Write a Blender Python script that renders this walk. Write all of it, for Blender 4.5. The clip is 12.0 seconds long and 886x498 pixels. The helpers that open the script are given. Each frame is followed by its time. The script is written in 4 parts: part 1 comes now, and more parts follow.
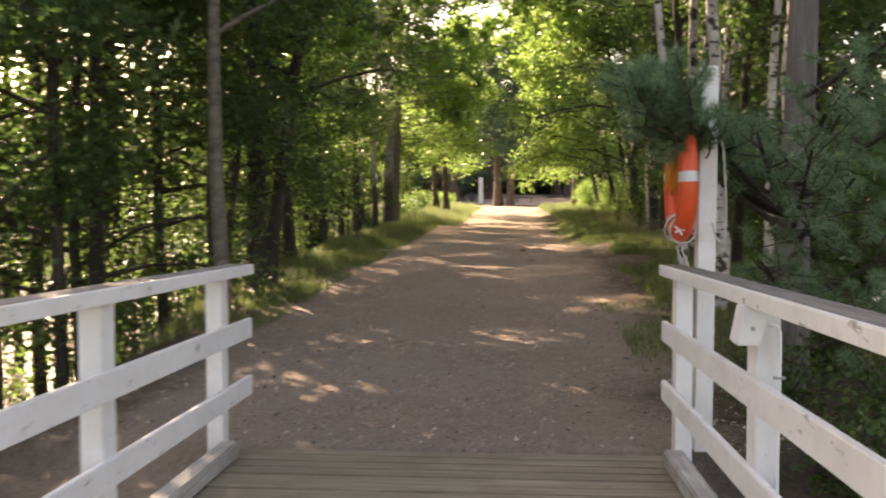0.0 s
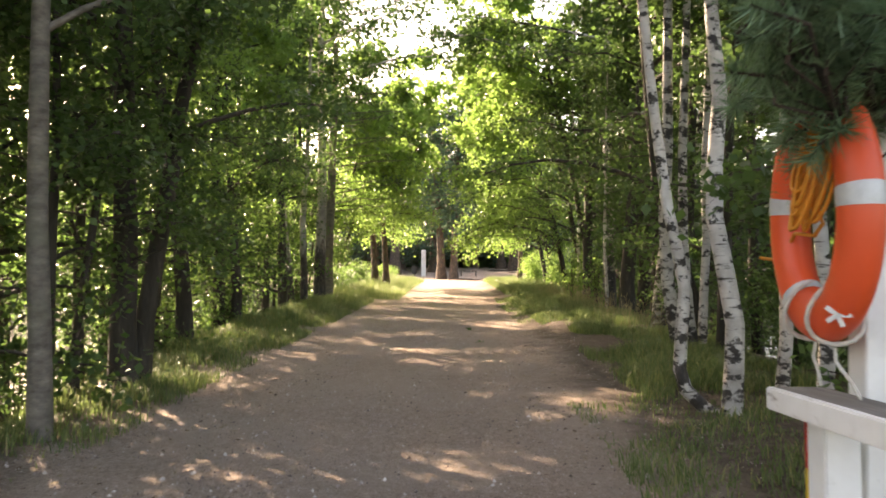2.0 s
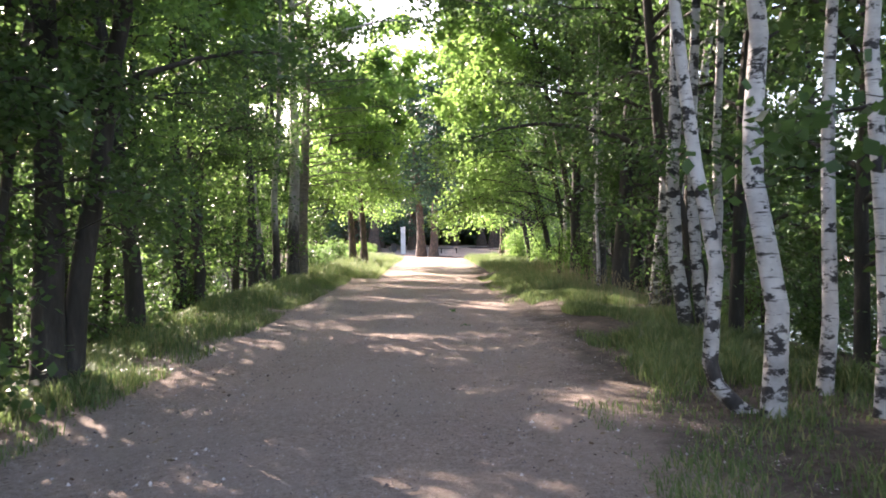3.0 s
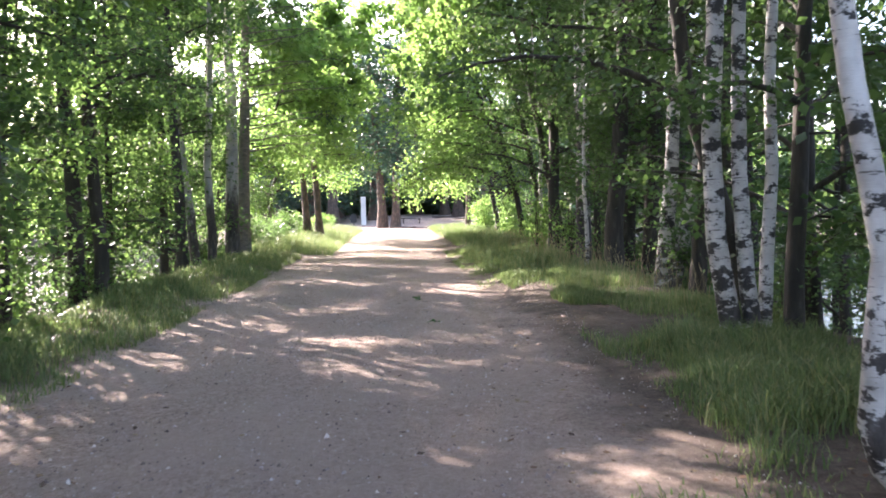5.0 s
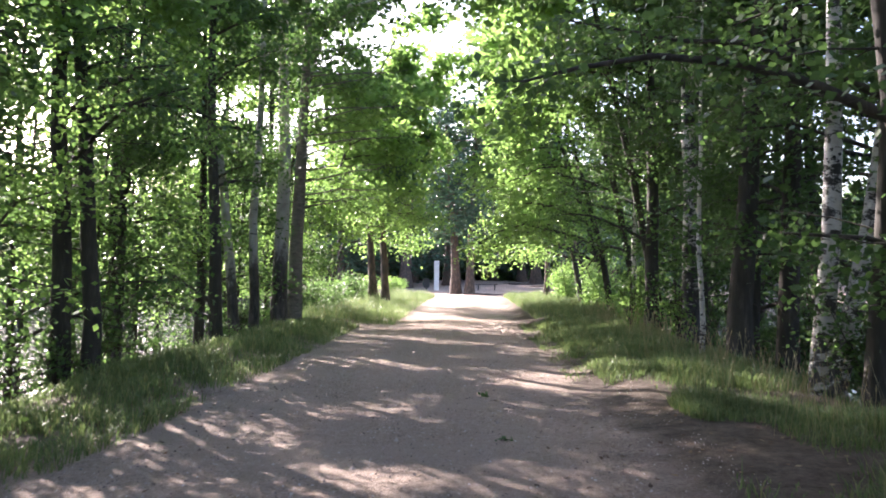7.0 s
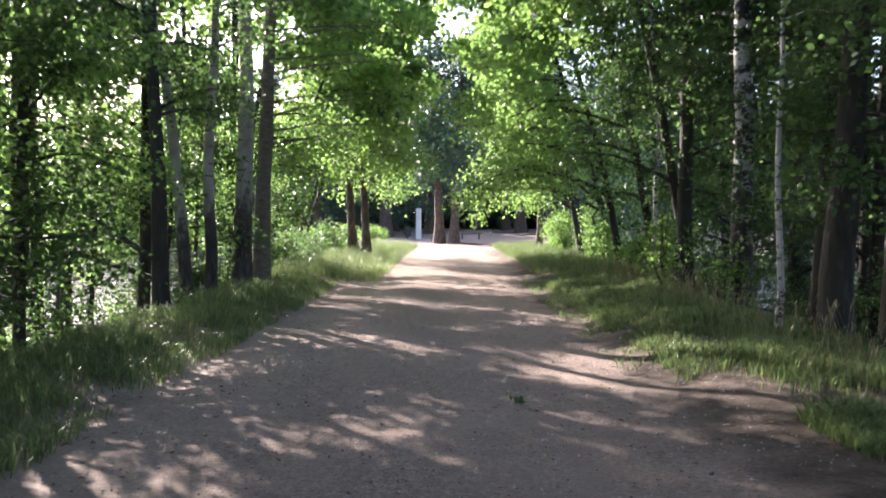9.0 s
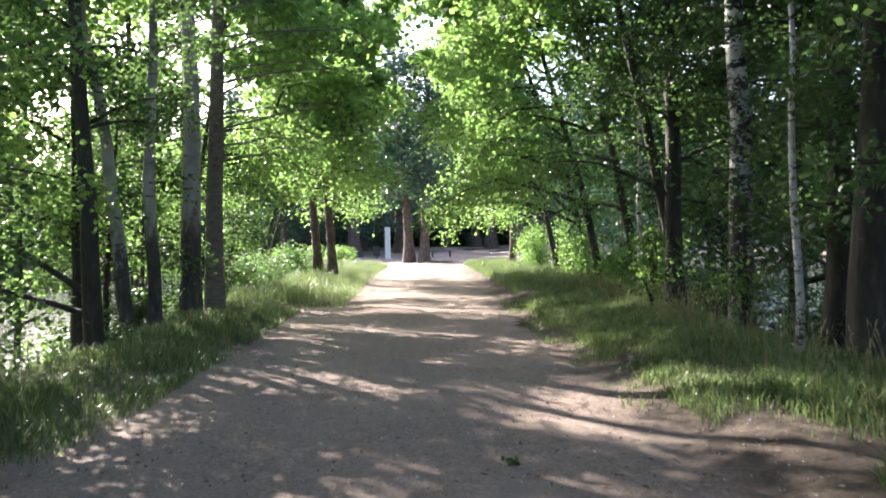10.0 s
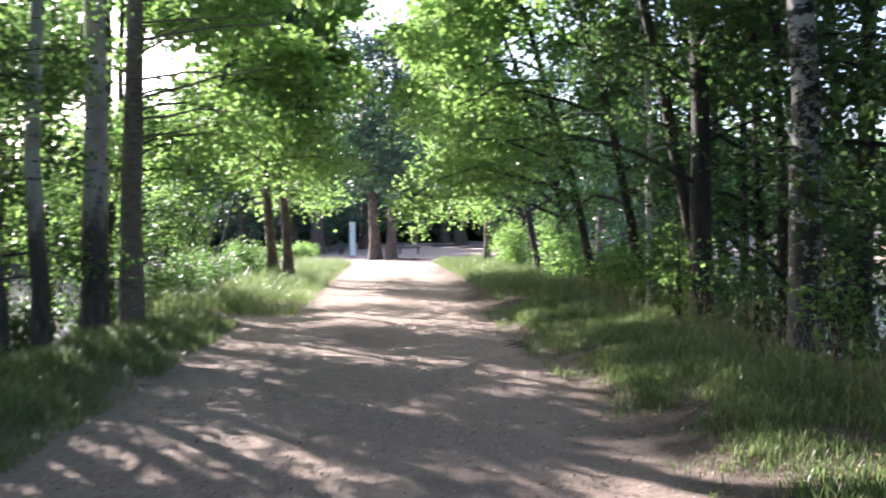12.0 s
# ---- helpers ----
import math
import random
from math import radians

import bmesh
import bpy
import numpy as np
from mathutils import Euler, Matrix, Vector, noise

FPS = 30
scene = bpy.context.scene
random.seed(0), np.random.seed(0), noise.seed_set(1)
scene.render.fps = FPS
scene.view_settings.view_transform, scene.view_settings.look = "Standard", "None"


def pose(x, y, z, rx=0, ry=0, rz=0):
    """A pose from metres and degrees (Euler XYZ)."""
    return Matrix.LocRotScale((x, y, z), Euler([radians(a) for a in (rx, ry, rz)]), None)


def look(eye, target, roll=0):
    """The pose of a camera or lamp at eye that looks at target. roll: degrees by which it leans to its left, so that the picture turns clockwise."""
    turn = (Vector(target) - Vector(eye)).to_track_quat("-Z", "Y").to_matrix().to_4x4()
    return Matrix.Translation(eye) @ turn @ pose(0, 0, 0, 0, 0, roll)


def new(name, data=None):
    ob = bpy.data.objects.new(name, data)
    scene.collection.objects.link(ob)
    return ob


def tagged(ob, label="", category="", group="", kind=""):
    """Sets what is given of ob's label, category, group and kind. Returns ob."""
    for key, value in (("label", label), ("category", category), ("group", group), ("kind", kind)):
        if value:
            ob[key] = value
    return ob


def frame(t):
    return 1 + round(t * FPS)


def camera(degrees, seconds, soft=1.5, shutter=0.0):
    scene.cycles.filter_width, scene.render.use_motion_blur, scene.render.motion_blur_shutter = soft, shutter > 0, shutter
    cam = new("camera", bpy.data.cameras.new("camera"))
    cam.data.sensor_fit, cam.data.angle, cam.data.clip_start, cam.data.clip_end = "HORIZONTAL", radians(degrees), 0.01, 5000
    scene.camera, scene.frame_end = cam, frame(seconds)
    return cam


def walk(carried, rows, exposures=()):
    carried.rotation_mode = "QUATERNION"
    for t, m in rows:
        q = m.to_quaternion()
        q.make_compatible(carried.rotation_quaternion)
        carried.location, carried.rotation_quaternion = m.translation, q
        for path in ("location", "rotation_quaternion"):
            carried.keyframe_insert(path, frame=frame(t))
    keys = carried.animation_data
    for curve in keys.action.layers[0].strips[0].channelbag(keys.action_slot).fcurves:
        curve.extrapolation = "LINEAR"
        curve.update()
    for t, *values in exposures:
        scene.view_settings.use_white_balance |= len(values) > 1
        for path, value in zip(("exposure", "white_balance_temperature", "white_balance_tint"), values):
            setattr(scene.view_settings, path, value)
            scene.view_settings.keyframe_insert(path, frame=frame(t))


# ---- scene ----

cam = camera(57.2, 12.0, soft=1.75, shutter=0.35)
# seconds, x, y, eye height, yaw, pitch, roll
ROWS = [
    (0.0, 0.001, 0.000, 1.618, 4.57, -4.38, 0.34),
    (0.5, -0.018, 0.680, 1.594, -0.50, -4.42, 1.03),
    (1.0, 0.006, 1.369, 1.576, 3.76, -1.64, 0.66),
    (1.5, -0.026, 2.043, 1.539, 1.13, -0.64, -0.82),
    (2.0, -0.002, 2.708, 1.499, 0.61, 0.82, -0.12),
    (2.5, -0.048, 3.388, 1.454, 1.99, 1.85, -0.08),
    (2.7, -0.056, 3.672, 1.459, -0.84, -0.66, 0.27),
    (4.3, -0.004, 6.029, 1.500, -0.22, -0.96, -0.21),
    (4.5, -0.004, 6.341, 1.502, 1.46, -2.28, -0.01),
    (5.0, 0.029, 7.148, 1.501, -3.47, -2.99, 1.14),
    (5.5, 0.143, 7.924, 1.523, 0.31, -1.99, 1.02),
    (6.0, 0.146, 8.698, 1.511, 0.75, 0.47, 0.56),
    (6.5, 0.214, 9.461, 1.507, -0.46, 1.91, -0.35),
    (7.0, 0.199, 10.248, 1.522, 1.92, 1.65, -0.45),
    (7.2, 0.202, 10.559, 1.562, -0.66, 1.75, -0.15),
    (8.8, -0.232, 13.012, 1.550, -0.96, 0.62, 0.21),
    (9.0, -0.235, 13.313, 1.569, 0.38, -2.03, -0.44),
    (9.5, -0.267, 14.052, 1.590, -1.41, -3.14, 0.28),
    (10.0, -0.235, 14.743, 1.566, -1.76, -0.78, 1.14),
    (10.5, -0.271, 15.471, 1.534, 0.28, -0.14, -0.70),
    (11.0, -0.246, 16.220, 1.520, -4.61, -1.26, 0.28),
    (11.5, -0.237, 16.982, 1.542, 0.82, -1.44, -0.19),
    (12.0, -0.246, 17.770, 1.587, -4.12, -1.14, 0.94),
]
walk(cam, [(t, pose(x, y, z, 90 + pitch, roll, yaw)) for t, x, y, z, yaw, pitch, roll in ROWS],
     exposures=[(0.0, 2.32, 9600, 25), (1.5, 2.72, 9800, 22), (2.2, 2.68, 8600, 22), (2.8, 2.68, 6900, 25), (5.0, 3.02, 6400, 26), (6.6, 2.6, 6150, 27), (7.2, 2.5, 6200, 24), (9.0, 2.24, 6150, 23), (9.5, 2.3, 6150, 18), (10.5, 2.4, 6150, 17), (12.0, 2.33, 5900, 21)])

# ---- light ----
SUN_AZ = math.atan2(1.2, -1.0)      # direction towards the sun in the ground plane: ahead and to the left
SUN_EL = radians(27)
sun_dir = Vector((math.cos(SUN_AZ) * math.cos(SUN_EL), math.sin(SUN_AZ) * math.cos(SUN_EL), math.sin(SUN_EL)))
world = bpy.data.worlds.new("world")
scene.world = world
world.use_nodes = True
wn = world.node_tree
sky = wn.nodes.new("ShaderNodeTexSky")
sky.sky_type = "NISHITA"
sky.sun_disc = False
sky.sun_elevation = SUN_EL
sky.sun_rotation = math.pi / 2 - SUN_AZ
sky.air_density, sky.dust_density, sky.ozone_density = 1.0, 2.5, 1.0
wn.nodes["Background"].inputs["Strength"].default_value = 0.11
wn.links.new(sky.outputs["Color"], wn.nodes["Background"].inputs["Color"])
sun_data = bpy.data.lights.new("sun", "SUN")
sun_data.energy, sun_data.angle, sun_data.color = 5.0, radians(0.6), (1.0, 0.93, 0.82)
sun = new("sun", sun_data)
sun.matrix_world = look((0, 0, 40), Vector((0, 0, 40)) - sun_dir)

# ---- materials ----
def material(name, rough=0.8):
    m = bpy.data.materials.new(name)
    m.use_nodes = True
    b = m.node_tree.nodes["Principled BSDF"]
    b.inputs["Roughness"].default_value = rough
    return m, m.node_tree, b


def node(nt, kind, **inputs):
    n = nt.nodes.new(kind)
    for key, value in inputs.items():
        n.inputs[key.replace("_", " ")].default_value = value
    return n


def noise_tex(nt, scale, detail=4.0, rough=0.55, vector=None):
    n = node(nt, "ShaderNodeTexNoise", Scale=scale, Detail=detail, Roughness=rough)
    if vector is not None:
        nt.links.new(vector, n.inputs["Vector"])
    return n.outputs["Fac"]


def ramp(nt, fac, *stops):
    n = nt.nodes.new("ShaderNodeValToRGB")
    el = n.color_ramp.elements
    while len(el) < len(stops):
        el.new(0.5)
    for e, (p, c) in zip(el, stops):
        e.position, e.color = p, (*c, 1)
    nt.links.new(fac, n.inputs["Fac"])
    return n.outputs["Color"]


def mix(nt, fac, a, b, blend="MIX"):
    n = nt.nodes.new("ShaderNodeMix")
    n.data_type, n.blend_type = "RGBA", blend
    for sock, v in ((n.inputs[0], fac), (n.inputs[6], a), (n.inputs[7], b)):
        if isinstance(v, (int, float)):
            sock.default_value = v
        elif isinstance(v, tuple):
            sock.default_value = (*v, 1)
        else:
            nt.links.new(v, sock)
    return n.outputs[2]


def maths(nt, op, a, b=0.0):
    n = nt.nodes.new("ShaderNodeMath")
    n.operation = op
    for sock, v in zip(n.inputs, (a, b)):
        if isinstance(v, (int, float)):
            sock.default_value = v
        else:
            nt.links.new(v, sock)
    return n.outputs[0]


def smooth(nt, v, lo, hi):
    n = nt.nodes.new("ShaderNodeMapRange")
    n.interpolation_type = "SMOOTHSTEP"
    n.inputs["From Min"].default_value, n.inputs["From Max"].default_value = lo, hi
    nt.links.new(v, n.inputs["Value"])
    return n.outputs["Result"]


def bump(nt, b, height, strength=0.4, distance=0.01):
    n = node(nt, "ShaderNodeBump", Strength=strength, Distance=distance)
    nt.links.new(height, n.inputs["Height"])
    nt.links.new(n.outputs["Normal"], b.inputs["Normal"])


def position(nt):
    return nt.nodes.new("ShaderNodeNewGeometry").outputs["Position"]


def scaled(nt, v, sx, sy, sz):
    n = nt.nodes.new("ShaderNodeMapping")
    n.inputs["Scale"].default_value = (sx, sy, sz)
    nt.links.new(v, n.inputs["Vector"])
    return n.outputs["Vector"]


def island(nt):
    return nt.nodes.new("ShaderNodeNewGeometry").outputs["Random Per Island"]


def leaf_material(name, dark, light, glow, share=0.45):
    """Leaf: glossy upper skin over a blade that lets light through."""
    m, nt, b = material(name, 0.42)
    rnd = island(nt)
    patch = noise_tex(nt, 0.7, 2, 0.5, position(nt))
    fac = maths(nt, "ADD", maths(nt, "MULTIPLY", rnd, 0.6), maths(nt, "MULTIPLY", patch, 0.45))
    nt.links.new(ramp(nt, fac, (0.2, dark), (0.85, light)), b.inputs["Base Color"])
    b.inputs["Specular IOR Level"].default_value = 0.3
    tr = nt.nodes.new("ShaderNodeBsdfTranslucent")
    nt.links.new(ramp(nt, fac, (0.2, tuple(c * 0.7 for c in glow)), (0.85, glow)), tr.inputs["Color"])
    mx = nt.nodes.new("ShaderNodeMixShader")
    mx.inputs[0].default_value = share
    out = nt.nodes["Material Output"]
    nt.links.new(b.outputs[0], mx.inputs[1])
    nt.links.new(tr.outputs[0], mx.inputs[2])
    nt.links.new(mx.outputs[0], out.inputs["Surface"])
    return m


# Alder green darkened for shaded trees; near birches and aspens wear it too.
LEAF_ALDER_SHADED = leaf_material("shaded_alder_leaf", (0.03, 0.065, 0.022), (0.07, 0.12, 0.038), (0.14, 0.26, 0.068), 0.42)
# Birch green with its glow raised, so backlit crowns look sunlit by colour.
LEAF_BIRCH_SUNLIT = leaf_material("sunlit_birch_leaf", (0.045, 0.09, 0.022), (0.09, 0.16, 0.045), (0.32, 0.53, 0.13), 0.56)
LEAF_SHRUB = leaf_material("shrub_leaf", (0.03, 0.07, 0.022), (0.09, 0.15, 0.05), (0.2, 0.35, 0.1), 0.45)
NEEDLE = leaf_material("pine_needle", (0.03, 0.065, 0.04), (0.085, 0.15, 0.095), (0.08, 0.16, 0.08), 0.25)
NEAR_NEEDLE = leaf_material("young_pine_needle", (0.04, 0.09, 0.045), (0.23, 0.36, 0.22), (0.22, 0.37, 0.17), 0.34)
def straw_share(m):
    """Some of the blades are dry."""
    nt = m.node_tree
    b = nt.nodes["Principled BSDF"]
    green = b.inputs["Base Color"].links[0].from_socket
    dry = smooth(nt, maths(nt, "FRACT", maths(nt, "MULTIPLY", island(nt), 37.0)), 0.8, 0.9)
    nt.links.new(mix(nt, dry, green, (0.4, 0.33, 0.16)), b.inputs["Base Color"])
    return m


GRASS = leaf_material("grass_blade", (0.055, 0.105, 0.03), (0.17, 0.21, 0.085), (0.24, 0.34, 0.115), 0.42)
straw_share(GRASS)
FAR_LEAF = leaf_material("far_leaf", (0.03, 0.06, 0.02), (0.08, 0.13, 0.04), (0.16, 0.28, 0.07), 0.35)


def bark_dark():
    m, nt, b = material("dark_bark", 0.9)
    p = nt.nodes.new("ShaderNodeTexCoord").outputs["Object"]
    n1 = noise_tex(nt, 9, 6, 0.65, scaled(nt, p, 1, 1, 0.22))
    n2 = noise_tex(nt, 1.3, 3, 0.5, p)
    c = ramp(nt, n1, (0.3, (0.016, 0.013, 0.01)), (0.55, (0.048, 0.038, 0.03)), (0.75, (0.11, 0.093, 0.078)))
    c = mix(nt, maths(nt, "MULTIPLY", n2, 0.4), c, (0.05, 0.053, 0.034))
    nt.links.new(c, b.inputs["Base Color"])
    bump(nt, b, n1, 0.9, 0.03)
    return m


def bark_grey():
    m, nt, b = material("grey_bark", 0.85)
    p = nt.nodes.new("ShaderNodeTexCoord").outputs["Object"]
    n1 = noise_tex(nt, 7, 6, 0.6, scaled(nt, p, 1, 1, 2.2))
    n2 = noise_tex(nt, 2.0, 4, 0.5, p)
    c = ramp(nt, n1, (0.3, (0.07, 0.06, 0.048)), (0.6, (0.17, 0.148, 0.12)), (0.8, (0.27, 0.24, 0.2)))
    c = mix(nt, smooth(nt, n2, 0.45, 0.75), c, (0.12, 0.12, 0.08))
    nt.links.new(c, b.inputs["Base Color"])
    bump(nt, b, n1, 0.6, 0.015)
    return m


def bark_birch(name="birch_bark", black=0.55, foot_height=2.6):
    m, nt, b = material(name, 0.65)
    p = nt.nodes.new("ShaderNodeTexCoord").outputs["Object"]
    fine = noise_tex(nt, 10, 5, 0.6, scaled(nt, p, 0.35, 0.35, 2.6))
    band = noise_tex(nt, 4.0, 6, 0.7, scaled(nt, p, 1.1, 1.1, 1.9))
    tone = noise_tex(nt, 3, 4, 0.6, p)
    white = ramp(nt, tone, (0.3, (0.33, 0.295, 0.26)), (0.62, (0.66, 0.62, 0.57)))
    c = mix(nt, smooth(nt, fine, 0.6, 0.68), white, (0.1, 0.085, 0.07))
    c = mix(nt, smooth(nt, band, black, black + 0.05), c, (0.028, 0.024, 0.02))
    # the rough black foot of old birches
    sep = nt.nodes.new("ShaderNodeSeparateXYZ")
    nt.links.new(p, sep.inputs[0])
    foot = maths(nt, "SUBTRACT", maths(nt, "MULTIPLY", tone, foot_height), sep.outputs["Z"])
    rough = noise_tex(nt, 11, 6, 0.7, scaled(nt, p, 1, 1, 0.35))
    black_bark = ramp(nt, rough, (0.35, (0.018, 0.015, 0.013)), (0.55, (0.06, 0.05, 0.043)), (0.72, (0.13, 0.115, 0.1)))
    c = mix(nt, smooth(nt, maths(nt, "ADD", foot, maths(nt, "MULTIPLY", maths(nt, "SUBTRACT", band, 0.5), 8.0)), 0.3, 0.75), c, black_bark)
    nt.links.new(c, b.inputs["Base Color"])
    bump(nt, b, maths(nt, "ADD", fine, band), 0.5, 0.015)
    return m


def bark_pine():
    m, nt, b = material("pine_bark", 0.9)
    p = nt.nodes.new("ShaderNodeTexCoord").outputs["Object"]
    vor = node(nt, "ShaderNodeTexVoronoi", Scale=9.0)
    nt.links.new(scaled(nt, p, 1, 1, 0.35), vor.inputs["Vector"])
    n2 = noise_tex(nt, 5, 5, 0.6, p)
    c = ramp(nt, vor.outputs["Distance"], (0.1, (0.19, 0.12, 0.08)), (0.6, (0.045, 0.032, 0.024)))
    c = mix(nt, maths(nt, "MULTIPLY", n2, 0.6), c, (0.17, 0.13, 0.105))
    nt.links.new(c, b.inputs["Base Color"])
    bump(nt, b, maths(nt, "SUBTRACT", 1.0, vor.outputs["Distance"]), 0.8, 0.03)
    return m


def paint_white(name="white_paint", worn=0.5):
    m, nt, b = material(name, 0.55)
    p = position(nt)
    n1 = noise_tex(nt, 3.2, 6, 0.65, p)
    n2 = noise_tex(nt, 22, 4, 0.6, scaled(nt, p, 1, 0.35, 1))
    c = ramp(nt, n1, (0.25, (0.68, 0.66, 0.62)), (0.6, (0.8, 0.79, 0.77)))
    c = mix(nt, maths(nt, "MULTIPLY", smooth(nt, n2, 0.72 - 0.12 * worn, 0.8 - 0.08 * worn), worn), c, (0.33, 0.29, 0.24))
    c = mix(nt, maths(nt, "MULTIPLY", smooth(nt, n1, 0.6, 0.72), worn * 0.5), c, (0.5, 0.49, 0.44))
    nt.links.new(c, b.inputs["Base Color"])
    bump(nt, b, n2, 0.15, 0.004)
    return m


def wood_weathered(name, a, c2, along):
    m, nt, b = material(name, 0.85)
    p = position(nt)
    rnd = nt.nodes.new("ShaderNodeObjectInfo").outputs["Random"]
    sc = (2, 40, 40) if along == "x" else (40, 2, 40)
    grain = noise_tex(nt, 1.0, 6, 0.65, scaled(nt, p, *sc))
    blot = noise_tex(nt, 2.6, 5, 0.6, p)
    c = ramp(nt, grain, (0.3, a), (0.7, c2))
    c = mix(nt, maths(nt, "MULTIPLY", smooth(nt, blot, 0.4, 0.7), 0.55), c, (0.17, 0.135, 0.1))
    c = mix(nt, maths(nt, "MULTIPLY", rnd, 0.35), c, tuple(v * 0.6 for v in a))
    nt.links.new(c, b.inputs["Base Color"])
    bump(nt, b, grain, 0.4, 0.006)
    return m


def ground_material():
    m, nt, b = material("ground", 0.95)
    p = position(nt)
    sep = nt.nodes.new("ShaderNodeSeparateXYZ")
    nt.links.new(p, sep.inputs[0])
    wob = maths(nt, "MULTIPLY", maths(nt, "SUBTRACT", noise_tex(nt, 0.9, 5, 0.6, p), 0.5), 2.0)
    off = maths(nt, "ABSOLUTE", maths(nt, "ADD", sep.outputs["X"], 0.8))
    off = maths(nt, "ADD", off, maths(nt, "MULTIPLY", smooth(nt, sep.outputs["Y"], 9.5, 6.0), 0.45))
    edge = smooth(nt, maths(nt, "ADD", off, wob), 1.95, 2.9)
    far = maths(nt, "MULTIPLY", smooth(nt, sep.outputs["Y"], 52.0, 60.0), smooth(nt, sep.outputs["X"], -7.5, -4.0))
    edge = maths(nt, "MULTIPLY", edge, maths(nt, "SUBTRACT", 1.0, far))
    grit = noise_tex(nt, 28, 6, 0.75, p)
    fine = maths(nt, "ADD", maths(nt, "MULTIPLY", noise_tex(nt, 75, 5, 0.85, p), 0.5), maths(nt, "MULTIPLY", grit, 0.5))
    mid = noise_tex(nt, 7, 5, 0.65, p)
    big = noise_tex(nt, 0.55, 4, 0.55, p)
    gravel = ramp(nt, fine, (0.4, (0.172, 0.124, 0.093)), (0.5, (0.395, 0.297, 0.235)), (0.6, (0.62, 0.505, 0.42)))
    gravel = mix(nt, maths(nt, "MULTIPLY", smooth(nt, mid, 0.35, 0.7), 0.45), gravel, (0.25, 0.19, 0.148))
    gravel = mix(nt, maths(nt, "MULTIPLY", smooth(nt, big, 0.38, 0.62), 0.55), gravel, (0.41, 0.325, 0.262))
    soil = ramp(nt, mid, (0.3, (0.065, 0.05, 0.036)), (0.6, (0.15, 0.115, 0.086)), (0.8, (0.24, 0.19, 0.145)))
    soil = mix(nt, maths(nt, "MULTIPLY", smooth(nt, fine, 0.45, 0.7), 0.4), soil, (0.24, 0.19, 0.145))
    nt.links.new(mix(nt, edge, gravel, soil), b.inputs["Base Color"])
    b.inputs["Specular IOR Level"].default_value = 0.25
    bump(nt, b, maths(nt, "ADD", fine, maths(nt, "MULTIPLY", mid, 1.6)), 1.0, 0.045)
    return m


def plain(name, color, rough=0.5, metal=0.0, vary=0.25, scale=12):
    m, nt, b = material(name, rough)
    n = noise_tex(nt, scale, 5, 0.6, position(nt))
    lo = tuple(v * (1 - vary) for v in color)
    nt.links.new(ramp(nt, n, (0.3, lo), (0.7, color)), b.inputs["Base Color"])
    b.inputs["Metallic"].default_value = metal
    bump(nt, b, n, 0.1, 0.003)
    return m


def stone_material():
    m, nt, b = material("pebble", 0.85)
    c = ramp(nt, island(nt), (0.0, (0.11, 0.08, 0.066)), (0.55, (0.32, 0.25, 0.215)), (1.0, (0.62, 0.55, 0.49)))
    nt.links.new(c, b.inputs["Base Color"])
    return m


def litter_material():
    m, nt, b = material("dry_leaf", 0.8)
    c = ramp(nt, island(nt), (0.0, (0.06, 0.035, 0.02)), (0.55, (0.16, 0.09, 0.045)), (1.0, (0.32, 0.24, 0.12)))
    nt.links.new(c, b.inputs["Base Color"])
    return m


def water_material():
    m, nt, b = material("lake_water", 0.16)
    b.inputs["Base Color"].default_value = (0.012, 0.02, 0.018, 1)
    b.inputs["IOR"].default_value = 1.333
    p = position(nt)
    n = noise_tex(nt, 2.4, 2, 0.5, scaled(nt, p, 1, 0.6, 1))
    bump(nt, b, n, 0.5, 0.1)
    return m


BARK_OLD = bark_birch("old_birch_bark", 0.47, 5.0)
def bark_upright():
    m, nt, b = material("weathered_bark", 0.9)
    p = nt.nodes.new("ShaderNodeTexCoord").outputs["Object"]
    n1 = noise_tex(nt, 14, 6, 0.65, scaled(nt, p, 1, 1, 0.12))
    n2 = noise_tex(nt, 2.5, 4, 0.5, p)
    c = ramp(nt, n1, (0.3, (0.055, 0.046, 0.041)), (0.55, (0.14, 0.122, 0.112)), (0.75, (0.23, 0.207, 0.192)))
    nt.links.new(mix(nt, maths(nt, "MULTIPLY", n2, 0.4), c, (0.14, 0.12, 0.1)), b.inputs["Base Color"])
    bump(nt, b, n1, 0.8, 0.02)
    return m


